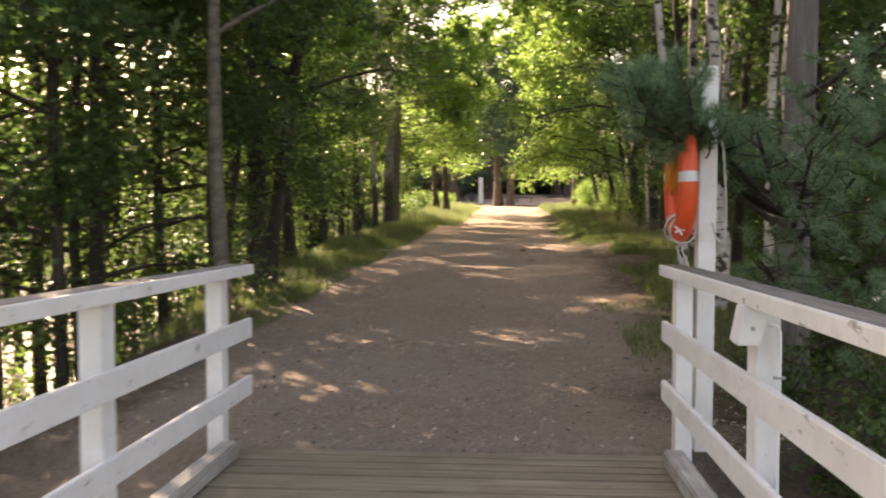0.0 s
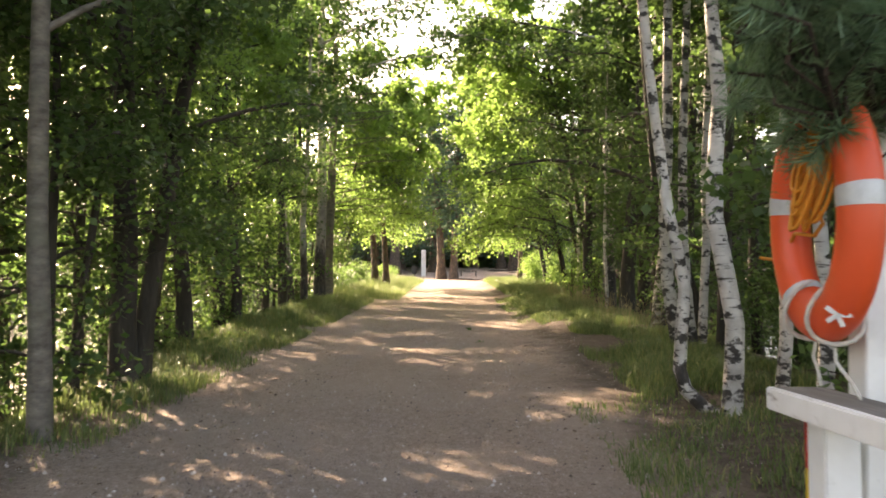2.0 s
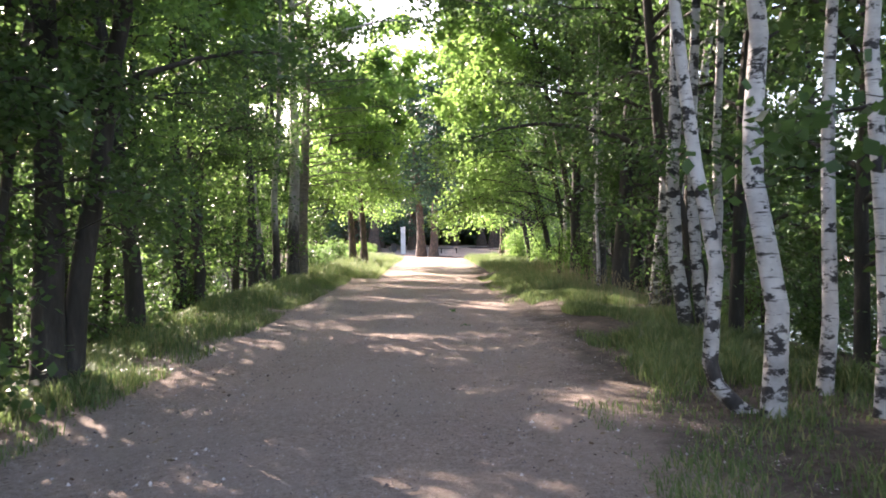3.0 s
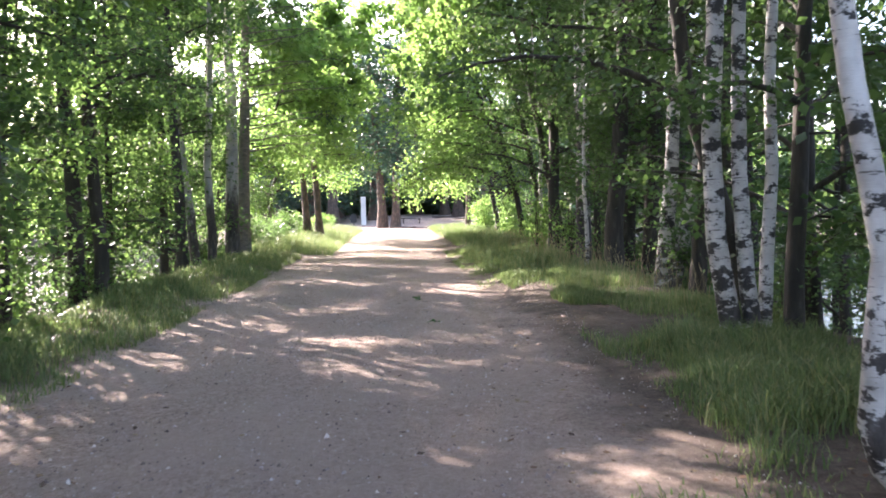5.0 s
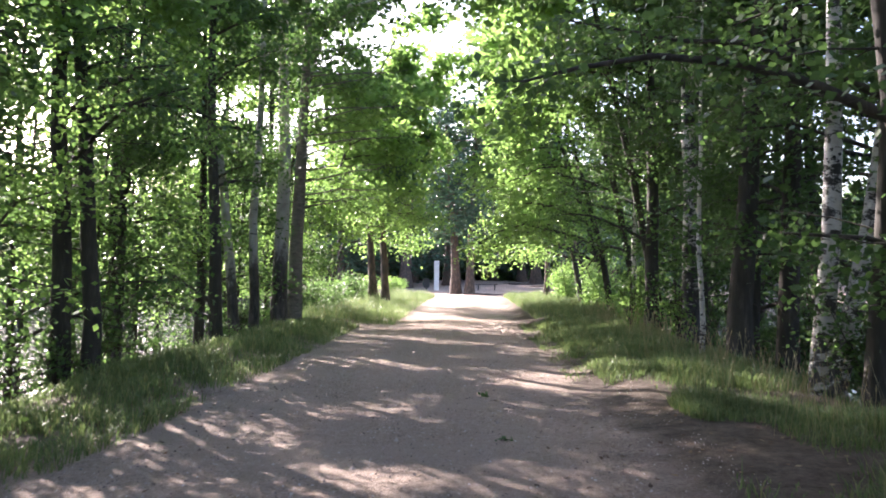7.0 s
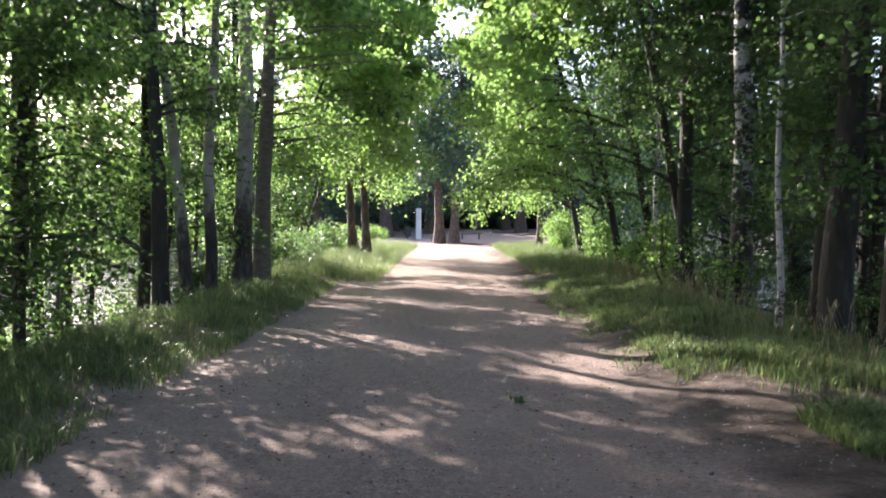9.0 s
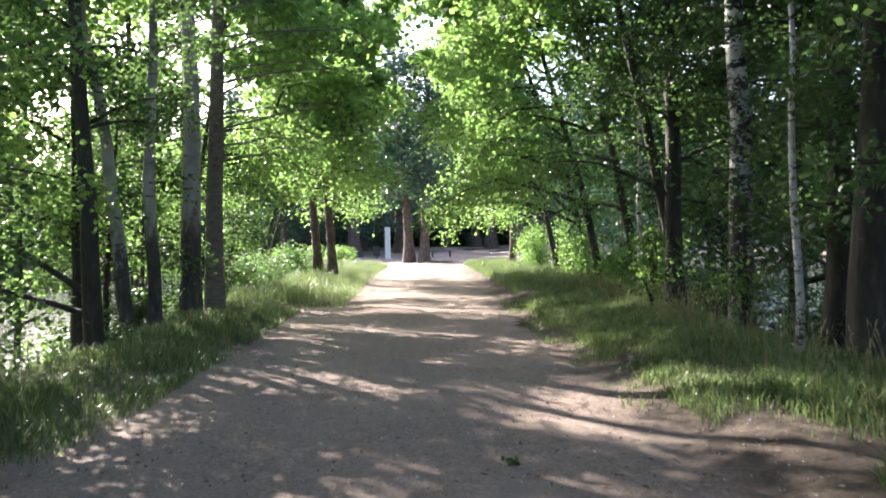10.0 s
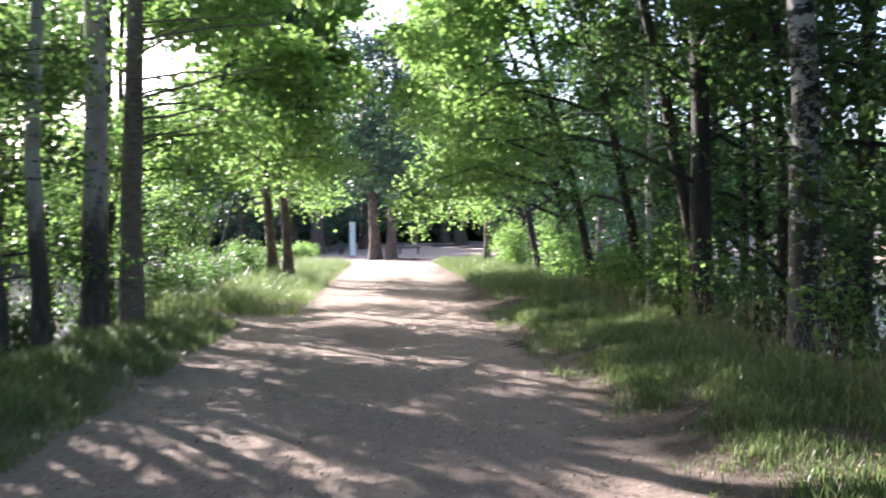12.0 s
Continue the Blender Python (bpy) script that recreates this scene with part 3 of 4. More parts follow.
def limb_path(rng, start, heading, length, rise, sag, n=6):
    t = np.linspace(0, 1, n)
    d = np.array([math.cos(heading), math.sin(heading)])
    out = length * (t - 0.08 * t * t)
    p = np.zeros((n, 3))
    p[:, :2] = start[:2] + out[:, None] * d + rng.normal(0, 0.035, (n, 2)) * length * t[:, None]
    p[:, 2] = start[2] + length * (rise * t - sag * t * t) + rng.normal(0, 0.02, n) * length * t
    return p


KINDS["scar"] = (KINDS["birch"][0], bark_birch("scarred_birch_bark", 0.5, 2.4), KINDS["birch"][2], KINDS["birch"][3])


def tree(kind, x, y, r, h, label, lean=(0.0, 0.0), seed=0, low=0.2, reach=2.2, limbs=16, leaves=7000, leaf=(0.085, 0.062),
         bias=None, droop=0.25, own=(), bend=1.3, group="trees along the causeway", spread=0.16, sag=0.35, rise=0.55, line=None):
    """A broadleaf tree: trunk, limbs with twigs, and a crown of single leaves. lean: how far its top stands off its foot."""
    rng = np.random.default_rng(seed + 1000)
    name, bark, foliage, word = KINDS[kind]
    z0 = float(land(x, y)) - 0.08
    ob = thing(name, x, y, z0, label, "tree", group)
    n = 13
    t = np.linspace(0, 1, n)
    wig = np.cumsum(rng.normal(0, 0.032 if kind in ("birch", "scar") else 0.017, (n, 2)), 0) * h / 8
    wig -= wig[0]
    pts = np.stack([lean[0] * t ** bend + wig[:, 0], lean[1] * t ** bend + wig[:, 1], h * t], 1)
    if line:
        kz = np.array([q[1] for q in line])
        pts[:, 0] = np.interp(pts[:, 2], kz, [q[0] for q in line])
        t2 = np.array(sorted(set(list(kz) + list(np.linspace(kz[-1], h, 8)))))
        n = len(t2)
        t = t2 / h
        pts = np.stack([np.interp(t2, kz, [q[0] for q in line]), np.interp(t2, np.linspace(0, h, 13), pts[:, 1]), t2], 1)
    rad = r * (1 - 0.82 * t ** 0.9) + 0.006
    rad[0] *= 1.45
    foot = np.array([pts[0], pts[0] + 0.12 * (pts[1] - pts[0]) / max(0.12, np.linalg.norm(pts[1] - pts[0]))])
    v, f = tubes([(np.vstack([foot[:1], foot[1:], pts[1:]]), np.concatenate([[rad[0]], [r * 1.12], rad[1:]]))], 12)
    part("trunk", mesh_of("trunk", v, f, bark, True), bark, ob)
    paths, twig_paths, spots = [], [], []

    def trunk_at(s):
        z = s * h
        return np.array([np.interp(z, pts[:, 2], pts[:, q]) for q in range(3)]), float(np.interp(z, pts[:, 2], rad))

    specs = []
    for k in range(limbs):
        s = low + (0.97 - low) * (k + rng.uniform(0, 1)) / limbs
        if bias is not None and rng.random() < 0.6:
            head = bias + rng.normal(0, 0.6)
        else:
            head = rng.uniform(0, 2 * math.pi)
        specs.append((s, head, reach * (1.1 - 0.65 * s) * rng.uniform(0.6, 1.25), rise * rng.uniform(0.5, 1.4), sag, 1.0))
    specs += list(own)
    for s, head, length, up, sg, leafy in specs:
        start, tr = trunk_at(s)
        p = limb_path(rng, start, head, length, up, sg)
        r0 = min(tr * 0.55, 0.012 + 0.014 * length)
        r0 *= 0.5 if leafy < 0.5 else 1.0
        paths.append((p, r0 * (1 - 0.85 * np.linspace(0, 1, 6)) + 0.002))
        for q in range(int(4 + 3.2 * length)):
            a = rng.uniform(0.22, 1.0)
            i = min(int(a * 5), 4)
            st = p[i] + (a * 5 - i) * (p[i + 1] - p[i])
            tl = rng.uniform(0.25, 0.75) * (0.6 + 0.25 * length)
            tp = limb_path(rng, st, head + rng.choice([-1, 1]) * rng.uniform(0.3, 1.5), tl, rng.uniform(-0.3, 0.5), droop + rng.uniform(0, 0.4), 4)
            twig_paths.append((tp[[0, 1, 3]], np.array([0.006, 0.004, 0.0015])))
            if rng.random() < leafy:
                spots.append(tp)
    for one in paths:
        part("limb", mesh_of("limb", *tubes([one], 5), bark, True), bark, ob)
    v, f = tubes(twig_paths, 3)
    tagged(part("twig_spray", mesh_of("twig_spray", v, f, TWIG, True), TWIG, ob), kind="stuff")
    if spots and leaves:
        leaves = int(leaves * 0.8)
        spots = np.stack(spots)
        pick = rng.integers(0, len(spots), leaves)
        a = rng.uniform(0.15, 1.0, leaves) * 3
        i = np.minimum(a.astype(int), 2)
        at = spots[pick, i] + (a - i)[:, None] * (spots[pick, i + 1] - spots[pick, i])
        at = at + rng.normal(0, spread, at.shape) * [1, 1, 0.8]
        grow = 1 + 0.9 * sstep(5.0, 8.5, at[:, 2:3])
        v, f = leaf_quads(rng, at, leaf[0] * grow, leaf[1] * grow, 0.4, droop)
        tagged(part("crown", mesh_of("crown", v, f, foliage), foliage, ob), kind="stuff")
    if kind in ("alder", "old") and r > 0.05:
        own_rng = np.random.default_rng(seed + 9000)
        for q in range(4):
            start, tr = trunk_at(own_rng.uniform(0.1, 0.36))
            p = limb_path(own_rng, start, own_rng.uniform(0, 6.28), own_rng.uniform(0.7, 1.9), own_rng.uniform(-0.1, 0.5), 0.1)
            part("dead_limb", mesh_of("dead_limb", *tubes([(p, np.linspace(0.014, 0.003, 6))], 5), bark, True), bark, ob, "bare dead limb" if q == 0 else "")
    return ob


def shrub(x, y, h, w, leaves, label, seed=0, leaf=(0.07, 0.05), mat=None, group="shrubs on the banks", depth=None):
    """A many-stemmed bush."""
    rng = np.random.default_rng(seed + 5000)
    mat = mat or LEAF_SHRUB
    depth = depth or w
    ob = thing("shrub", x, y, float(land(x, y)) - 0.05, label, "shrub", group)
    stems, spots = [], []
    for k in range(12):
        head = rng.uniform(0, 2 * math.pi)
        out = rng.uniform(0.15, 1.0)
        top = np.array([math.cos(head) * w * out * 0.7, math.sin(head) * depth * out * 0.7, h * rng.uniform(0.55, 1.05) * (1.1 - 0.35 * out)])
        t = np.linspace(0, 1, 6)[:, None]
        p = top * np.hstack([t ** 1.3, t ** 1.3, t ** 0.85]) + np.hstack([rng.normal(0, 0.03, (6, 2)), np.zeros((6, 1))]) * t
        stems.append((p, 0.013 * (1 - 0.8 * t[:, 0]) + 0.002))
        for q in range(6):
            a = rng.uniform(0.15, 1)
            st = p[min(int(a * 5), 4)]
            tp = limb_path(rng, st, rng.uniform(0, 6.28), rng.uniform(0.2, 0.55) * max(w, 0.6), 0.35, 0.3, 4)
            stems.append((tp[[0, 2, 3]], np.array([0.005, 0.003, 0.0015])))
            spots.append(tp)
    v, f = tubes(stems, 3)
    tagged(part("woody_base", mesh_of("woody_base", v, f, TWIG, True), TWIG, ob), kind="stuff")
    spots = np.stack(spots)
    pick = rng.integers(0, len(spots), leaves)
    i = rng.integers(0, 4, leaves)
    at = spots[pick, i] + rng.normal(0, 0.11, (leaves, 3))
    at[:, 2] = np.maximum(at[:, 2], 0.05)
    v, f = leaf_quads(rng, at, leaf[0], leaf[1], 0.5, 0.1)
    tagged(part("foliage", mesh_of("foliage", v, f, mat), mat, ob), kind="stuff")
    return ob


def needles(rng, base, heading, shoots, length=0.15, needle=0.08, per=120):
    """Tufts of long needles round short shoots. Vertices, triangles, shoot paths."""
    vs, paths = [], []
    for b0, d0 in zip(base, heading):
        d0 = d0 / np.linalg.norm(d0)
        paths.append((np.stack([b0, b0 + d0 * length * 0.5, b0 + d0 * length]), np.array([0.006, 0.005, 0.003])))
        t = rng.uniform(0.1, 1.0, per)
        st = b0 + t[:, None] * d0 * length
        nd = rng.normal(size=(per, 3))
        nd -= (nd @ d0)[:, None] * d0
        nd /= np.linalg.norm(nd, axis=1)[:, None] + 1e-9
        nd = nd * 0.85 + d0 * rng.uniform(0.3, 0.9, (per, 1))
        nd /= np.linalg.norm(nd, axis=1)[:, None]
        sd = np.cross(nd, rng.normal(size=(per, 3)))
        sd /= np.linalg.norm(sd, axis=1)[:, None] + 1e-9
        le = needle * rng.uniform(0.75, 1.2, (per, 1))
        vs.append(np.stack([st + sd * 0.0026, st - sd * 0.0026, st + nd * le], 1).reshape(-1, 3))
    v = np.concatenate(vs)
    return v, np.arange(len(v)).reshape(-1, 3), paths


def near_pine(x, y, r, h, boughs, label):
    """A young pine whose low boughs reach over the railing. boughs: end point and size."""
    rng = np.random.default_rng(77)
    z0 = float(land(x, y)) - 0.05
    ob = thing("pine_tree", x, y, z0, label, "tree", "trees along the causeway")
    t = np.linspace(0, 1, 10)
    pts = np.stack([0.1 * np.sin(t * 3), 0.05 * t, h * t], 1)
    rad = r * (1 - 0.7 * t)
    rad[0] *= 1.4
    v, f = tubes([(pts, rad)], 14)
    part("trunk", mesh_of("trunk", v, f, BARK_UPRIGHT, True), BARK_UPRIGHT, ob, "grey weathered pine trunk")
    for ex, ey, ez, size, count in boughs:
        count = count if ex < 1.0 else int(count * 0.45)
        end = np.array([ex - x, ey - y, ez - z0])
        start = np.array([0, 0, max(end[2] - 0.3 * np.hypot(end[0], end[1]), 0.4)])
        tt = np.linspace(0, 1, 7)[:, None]
        p = start + (end - start) * np.hstack([tt, tt, tt ** 1.4])
        bough = part("bough", mesh_of("bough", *tubes([(p, 0.024 * (1 - 0.75 * tt[:, 0]) + 0.003)], 6), BARK_DARK, True), BARK_DARK, ob)
        along = rng.uniform(0.55, 1.02, count)
        base = start + (end - start) * np.stack([along, along, along ** 1.4], 1) + rng.normal(0, size, (count, 3)) * [1, 1, 0.75]
        heading = rng.normal(0, 0.7, (count, 3)) + (end - start) / np.linalg.norm(end - start) + [0, 0, 0.3]
        v, f, sp = needles(rng, base, heading, count)
        link = [(np.stack([start + (end - start) * [a * 0.92, a * 0.92, (a * 0.92) ** 1.4], b]), np.array([0.006, 0.004])) for a, b in zip(along, base)]
        tagged(part("shoot_spray", mesh_of("shoot_spray", *tubes(sp + link, 4), TWIG, True), TWIG, bough), kind="stuff")
        tagged(part("needle_spray", mesh_of("needle_spray", v, f, NEAR_NEEDLE), NEAR_NEEDLE, bough), kind="stuff")


PI = math.pi
ALDER = "slim dark-barked alder with dense green leaves on the bank"
THIN = "thin young alder stem among the bank's shrubs"
BIRCH = "white-barked birch with black scars beside the path"
# left bank, walking on from the bridge
tree("grey", -3.4, 9.4, 0.095, 11, "straight grey-brown aspen trunk beside the railing", (0.15, 0), 1, 0.3, 2.2, 16, 8000)
tree("alder", -4.15, 11.0, 0.055, 8, THIN, (0.1, 0.2), 2, 0.2, 1.7, 13, 6500)
tree("alder", -4.1, 11.5, 0.05, 7, THIN, (0.9, 0.2), 3, 0.25, 1.6, 12, 6000)
tree("alder", -3.85, 12.2, 0.16, 10, "thick dark alder trunk at the water's edge", (-0.3, 0.3), 4, 0.16, 2.4, 18, 10000)
tree("alder", -3.75, 12.45, 0.12, 10, "dark alder leaning over towards the path", (1.9, 0.6), 5, 0.25, 2.3, 16, 9000)
tree("alder", -4.4, 16.1, 0.14, 10, "dark alder leaning out over the lake", (-1.6, 0.4), 6, 0.2, 2.3, 16, 8000)
tree("alder", -5.2, 20.8, 0.14, 11, ALDER, (-0.2, 0.1), 7, 0.22, 2.3, 16, 4500)
tree("alder", -4.85, 20.9, 0.12, 10, ALDER, (-0.5, 0.1), 8, 0.25, 2.2, 14, 4000)
tree("alder", -5.9, 28.3, 0.13, 10, ALDER, (0, 0), 9, 0.3, 2.2, 14, 5000)
tree("alder", -5.0, 26.8, 0.15, 10, "dark alder with a low forked limb over the water", (-0.3, 0), 10, 0.35, 2.2, 13, 4500,
     own=((0.12, PI - 0.25, 3.2, 0.55, 0.0, 0.7), (0.09, PI + 0.2, 2.8, 0.35, 0.05, 0.7)))
tree("aspen", -5.0, 28.3, 0.13, 11, "grey-white aspen leaning away from the path", (-1.7, 0.2), 11, 0.4, 2.2, 13, 4500)
tree("aspen", -4.75, 28.7, 0.12, 11, "grey aspen with a dark foot in the grass", (0.2, 0), 12, 0.42, 2.0, 12, 4500)
tree("aspen", -4.4, 29.7, 0.2, 13, "tall pale grey aspen in the verge beside a darker twin", (0.25, 0), 13, 0.46, 2.3, 14, 4500,
     own=((0.58, 0.1, 5.0, 0.3, 0.1, 1), (0.66, -0.3, 4.8, 0.35, 0.1, 1), (0.72, 0.35, 4.8, 0.35, 0.1, 1), (0.8, 0.0, 4.4, 0.4, 0.1, 1)))
tree("grey", -4.4, 31.4, 0.2, 13, "tall dark trunk with bare level branches", (0.3, 0), 14, 0.5, 2.6, 12, 2600,
     own=tuple((0.24 + 0.024 * k, (-0.15, 0.25, -0.5, 0.1, -0.9)[k % 5], 2.3 + 0.4 * (k % 3), 0.16, 0.06, 0.25) for k in range(15)))
# Past y 16: sunlit leaf, and high crowns above view shading the right bank.
for k, (tx, ty, tr) in enumerate(((-5.6, 7.2, 0.1), (-6.2, 10.2, 0.09), (-5.3, 14.2, 0.08), (-6.1, 17.6, 0.09), (-6.0, 24.2, 0.08), (-4.9, 8.4, 0.07), (-5.2, 18.4, 0.06), (-5.5, 23.2, 0.07),
                                 (-6.6, 13.0, 0.1), (-7.0, 20.5, 0.1), (-6.9, 26.5, 0.1), (-6.4, 5.4, 0.1))):
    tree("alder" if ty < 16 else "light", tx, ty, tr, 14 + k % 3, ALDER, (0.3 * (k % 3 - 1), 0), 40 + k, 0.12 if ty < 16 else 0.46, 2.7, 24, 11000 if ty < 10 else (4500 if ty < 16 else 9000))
for k, (tx, ty, ht, ln) in enumerate(((-6.2, 35.0, 11, 2.2), (-6.6, 39.5, 12, 4.2), (-6.4, 44.0, 12, 4.6), (-7.0, 48.5, 12, 4.0))):
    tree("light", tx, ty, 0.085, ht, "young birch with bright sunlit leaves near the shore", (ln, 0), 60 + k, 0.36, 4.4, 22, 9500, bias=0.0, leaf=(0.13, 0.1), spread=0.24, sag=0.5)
# The two past y 13 get high crowns to shade the right bank.
for k, (tx, ty) in enumerate(((-7.4, 16.0), (-5.2, 9.8), (-6.4, 12.2), (-8.4, 20.5))):
    tree("alder", tx, ty, 0.1, 14.5 + k % 3, ALDER, (0.2, 0), 160 + k, 0.2 if ty < 13 else 0.5, 2.8, 20, 8000, leaf=(0.1, 0.075))
for k, (tx, ty) in enumerate(((-4.9, 7.0), (-7.5, 9.5), (-8.0, 12.5), (-6.9, 15.0), (-5.1, 11.6), (-6.0, 8.9), (-8.6, 10.6), (-5.5, 9.9), (-7.4, 13.4))):
    tree("alder", tx, ty, 0.08, 10 + k % 3, ALDER, (0.2, 0), 180 + k, 0.16, 2.6, 22, 11000 if ty < 10 else 4500, leaf=(0.1, 0.075))
# Mid-height stems added to screen low sun; three wear the sunlit leaf.
for k in (0, 1, 2, 3, 5, 6, 7, 8, 9, 10):
    tree("light" if k in (5, 8, 10) else "alder", -5.9 - 0.8 * (k % 3), 16.5 + 2.15 * k, 0.055, 5.6 + k % 3, THIN, (0.5, 0), 220 + k, 0.16 if k < 2 else 0.36, 2.3, 16, 7500, leaf=(0.09, 0.068), spread=0.2)
# Added trees: their unseen high crowns keep sun off the right bank's leaves.
for k, (tx, ty) in enumerate(((-7.9, 29.5), (-7.4, 25.5), (-8.2, 37.6))):
    tree("light", tx, ty, 0.12, 16, "added tall birch whose crown, out of view, shades the right bank", (0.3, 0), 400 + k, 0.55, 3.2, 22, 8500, leaf=(0.1, 0.075))
# Leaf screens added to break low sun on the path, in the sunlit leaf.
for k, (tx, ty) in enumerate(((-6.8, 28.0), (-6.4, 32.6), (-5.4, 17.3), (-6.2, 20.2), (-5.7, 23.6))):
    tree("light", tx, ty, 0.06, 7.5, "thin young birch stem among the bank's shrubs", (0.4, 0), 420 + k, 0.34, 2.2, 15, 6000, leaf=(0.09, 0.068), spread=0.2)
# Even ones wear the sunlit leaf, which lifts the dark bank by colour.
for k, (tx, ty) in enumerate(((-6.6, 17.8), (-6.9, 22.4), (-8.2, 25.0), (-8.4, 30.2))):
    tree("alder" if k % 2 else "light", tx, ty, 0.07, 7.5 + k % 2, ALDER, (0.3, 0), 540 + k, 0.15, 2.6, 20, 5200, leaf=(0.1, 0.075), spread=0.2)
# Two more added crowns farther on, unseen, to darken the right bank.
for k, (tx, ty) in enumerate(((-6.6, 36.8), (-7.6, 41.0))):
    tree("light", tx, ty, 0.13, 16, "added tall birch whose crown, out of view, shades the right bank", (0.4, 0), 560 + k, 0.6, 3.4, 22, 6500, leaf=(0.12, 0.09), spread=0.24)
# right bank
tree("light", 5.0, 30.6, 0.12, 13, "tall leafy birch arching high over the path", (-3.2, 0), 480, 0.5, 4.2, 20, 10000, bias=PI, leaf=(0.12, 0.09), spread=0.24, sag=0.4)
for k, (tx, ty) in enumerate(((7.2, 26.5), (7.6, 31.0), (7.4, 35.5), (7.8, 40.0), (7.0, 22.5))):
    tree("alder", tx, ty, 0.13, 14, "tall dark alder behind the birches on the bank", (-0.6, 0), 440 + k, 0.25, 3.2, 24, 7000, bias=PI, leaf=(0.115, 0.088), spread=0.24)
tree("birch", 2.72, 10.65, 0.095, 11, "slender white birch with black scars beside the path", (0.1, 0.2), 20, 0.46, 2.0, 13, 8000, leaf=(0.06, 0.045),
     line=((0, 0), (0.02, 0.5), (0.03, 0.95), (-0.06, 1.5), (-0.15, 2.0), (-0.14, 2.5), (-0.08, 3.2), (-0.15, 4.0), (-0.2, 6.0), (0.1, 11.0)))
tree("birch", 2.62, 10.8, 0.065, 9.5, "crooked white birch springing from a shared foot", (-0.5, 0.3), 21, 0.46, 1.8, 11, 6000, leaf=(0.06, 0.045),
     line=((0.05, 0), (-0.12, 0.12), (-0.3, 0.3), (-0.36, 0.5), (-0.34, 0.9), (-0.31, 1.3), (-0.4, 1.75), (-0.48, 2.1), (-0.58, 2.8), (-0.64, 3.3), (-0.8, 5.0), (-1.0, 9.5)))
tree("birch", 3.5, 11.4, 0.07, 9, BIRCH, (0.2, 0), 22, 0.46, 1.8, 11, 7000, leaf=(0.06, 0.045))
tree("birch", 3.55, 10.5, 0.075, 9, BIRCH, (-0.1, 0), 23, 0.46, 1.8, 11, 7000, leaf=(0.06, 0.045))
tree("scar", 3.38, 15.4, 0.11, 12, "stout white birch with heavy black scars at its foot", (-0.15, 0), 24, 0.46, 2.3, 14, 7000, leaf=(0.07, 0.05),
     line=((0.19, 0), (0.11, 0.4), (-0.01, 1.1), (-0.06, 2.2), (-0.02, 3.3), (0.05, 12)))
tree("scar", 3.64, 15.35, 0.085, 12, BIRCH, (0.2, 0), 25, 0.46, 2.2, 13, 5000, line=((0.12, 0), (0.03, 0.7), (-0.05, 1.8), (-0.06, 3.2), (0.2, 12)))
tree("birch", 3.9, 15.45, 0.07, 11, BIRCH, (0.1, 0), 26, 0.46, 2.0, 12, 5000)
tree("alder", 3.95, 16.7, 0.12, 10, "dark crooked alder whose long limb arches over the path", (0.3, 0), 27, 0.34, 2.3, 15, 7000,
     line=((0.35, 0), (0.2, 0.8), (-0.1, 1.8), (-0.42, 2.75), (-0.55, 4.2), (-0.7, 6.0), (-0.4, 10.0)),
     own=((0.27, PI + 0.05, 3.3, 0.5, 0.42, 1.0),))
tree("alder", 4.25, 15.5, 0.1, 10, ALDER, (0.6, 0), 127, 0.25, 2.3, 14, 5500)
tree("scar", 4.4, 20.2, 0.13, 12, "white birch with black scars leaning from a forked foot", (0.1, 0), 28, 0.46, 2.3, 13, 5000,
     line=((0.0, 0), (0.08, 0.9), (0.22, 2.0), (0.3, 3.6), (0.25, 12)))
tree("scar", 4.7, 20.1, 0.12, 12, "white birch leaning out towards the water", (1.6, 0), 29, 0.46, 2.2, 13, 5000,
     line=((-0.2, 0), (0.02, 0.9), (0.3, 2.2), (0.62, 4.5), (1.6, 12)))
tree("alder", 4.75, 19.6, 0.13, 10, "dark alder with a long limb arching over the path", (0.4, 0), 30, 0.3, 2.4, 14, 6500,
     own=((0.36, PI - 0.05, 4.2, 0.5, 0.3, 1.0), (0.5, PI + 0.3, 3.4, 0.5, 0.25, 1.0)))
tree("alder", 5.1, 23.0, 0.17, 11, ALDER, (0, 0), 31, 0.2, 2.5, 16, 7500, bias=PI)
tree("alder", 4.35, 22.9, 0.2, 11, "thick dark alder trunk leaning over the bank", (0.9, 0), 32, 0.25, 2.4, 14, 6500)
tree("birch", 3.95, 23.6, 0.045, 7, "thin young birch at the edge of the grass", (0.1, 0), 33, 0.4, 1.2, 9, 2500)
tree("alder", 5.3, 25.4, 0.18, 11, ALDER, (0.2, 0), 34, 0.2, 2.5, 16, 7500, bias=PI)
tree("old", 4.7, 27.0, 0.2, 13, "old birch with rough black-and-white bark", (-0.2, 0), 35, 0.3, 2.6, 15, 10500, bias=PI,
     own=((0.56, PI, 5.4, 0.3, 0.1, 1), (0.63, PI - 0.35, 5.0, 0.35, 0.1, 1), (0.7, PI + 0.3, 5.0, 0.35, 0.1, 1), (0.78, PI, 4.6, 0.4, 0.1, 1)))
tree("alder", 4.5, 29.7, 0.18, 11, "dark alder with a swollen foot in the undergrowth", (-0.2, 0), 36, 0.2, 2.6, 16, 7500, bias=PI)
tree("birch", 4.7, 32.5, 0.07, 9, BIRCH, (-0.3, 0), 37, 0.3, 2.2, 13, 5500, bias=PI)
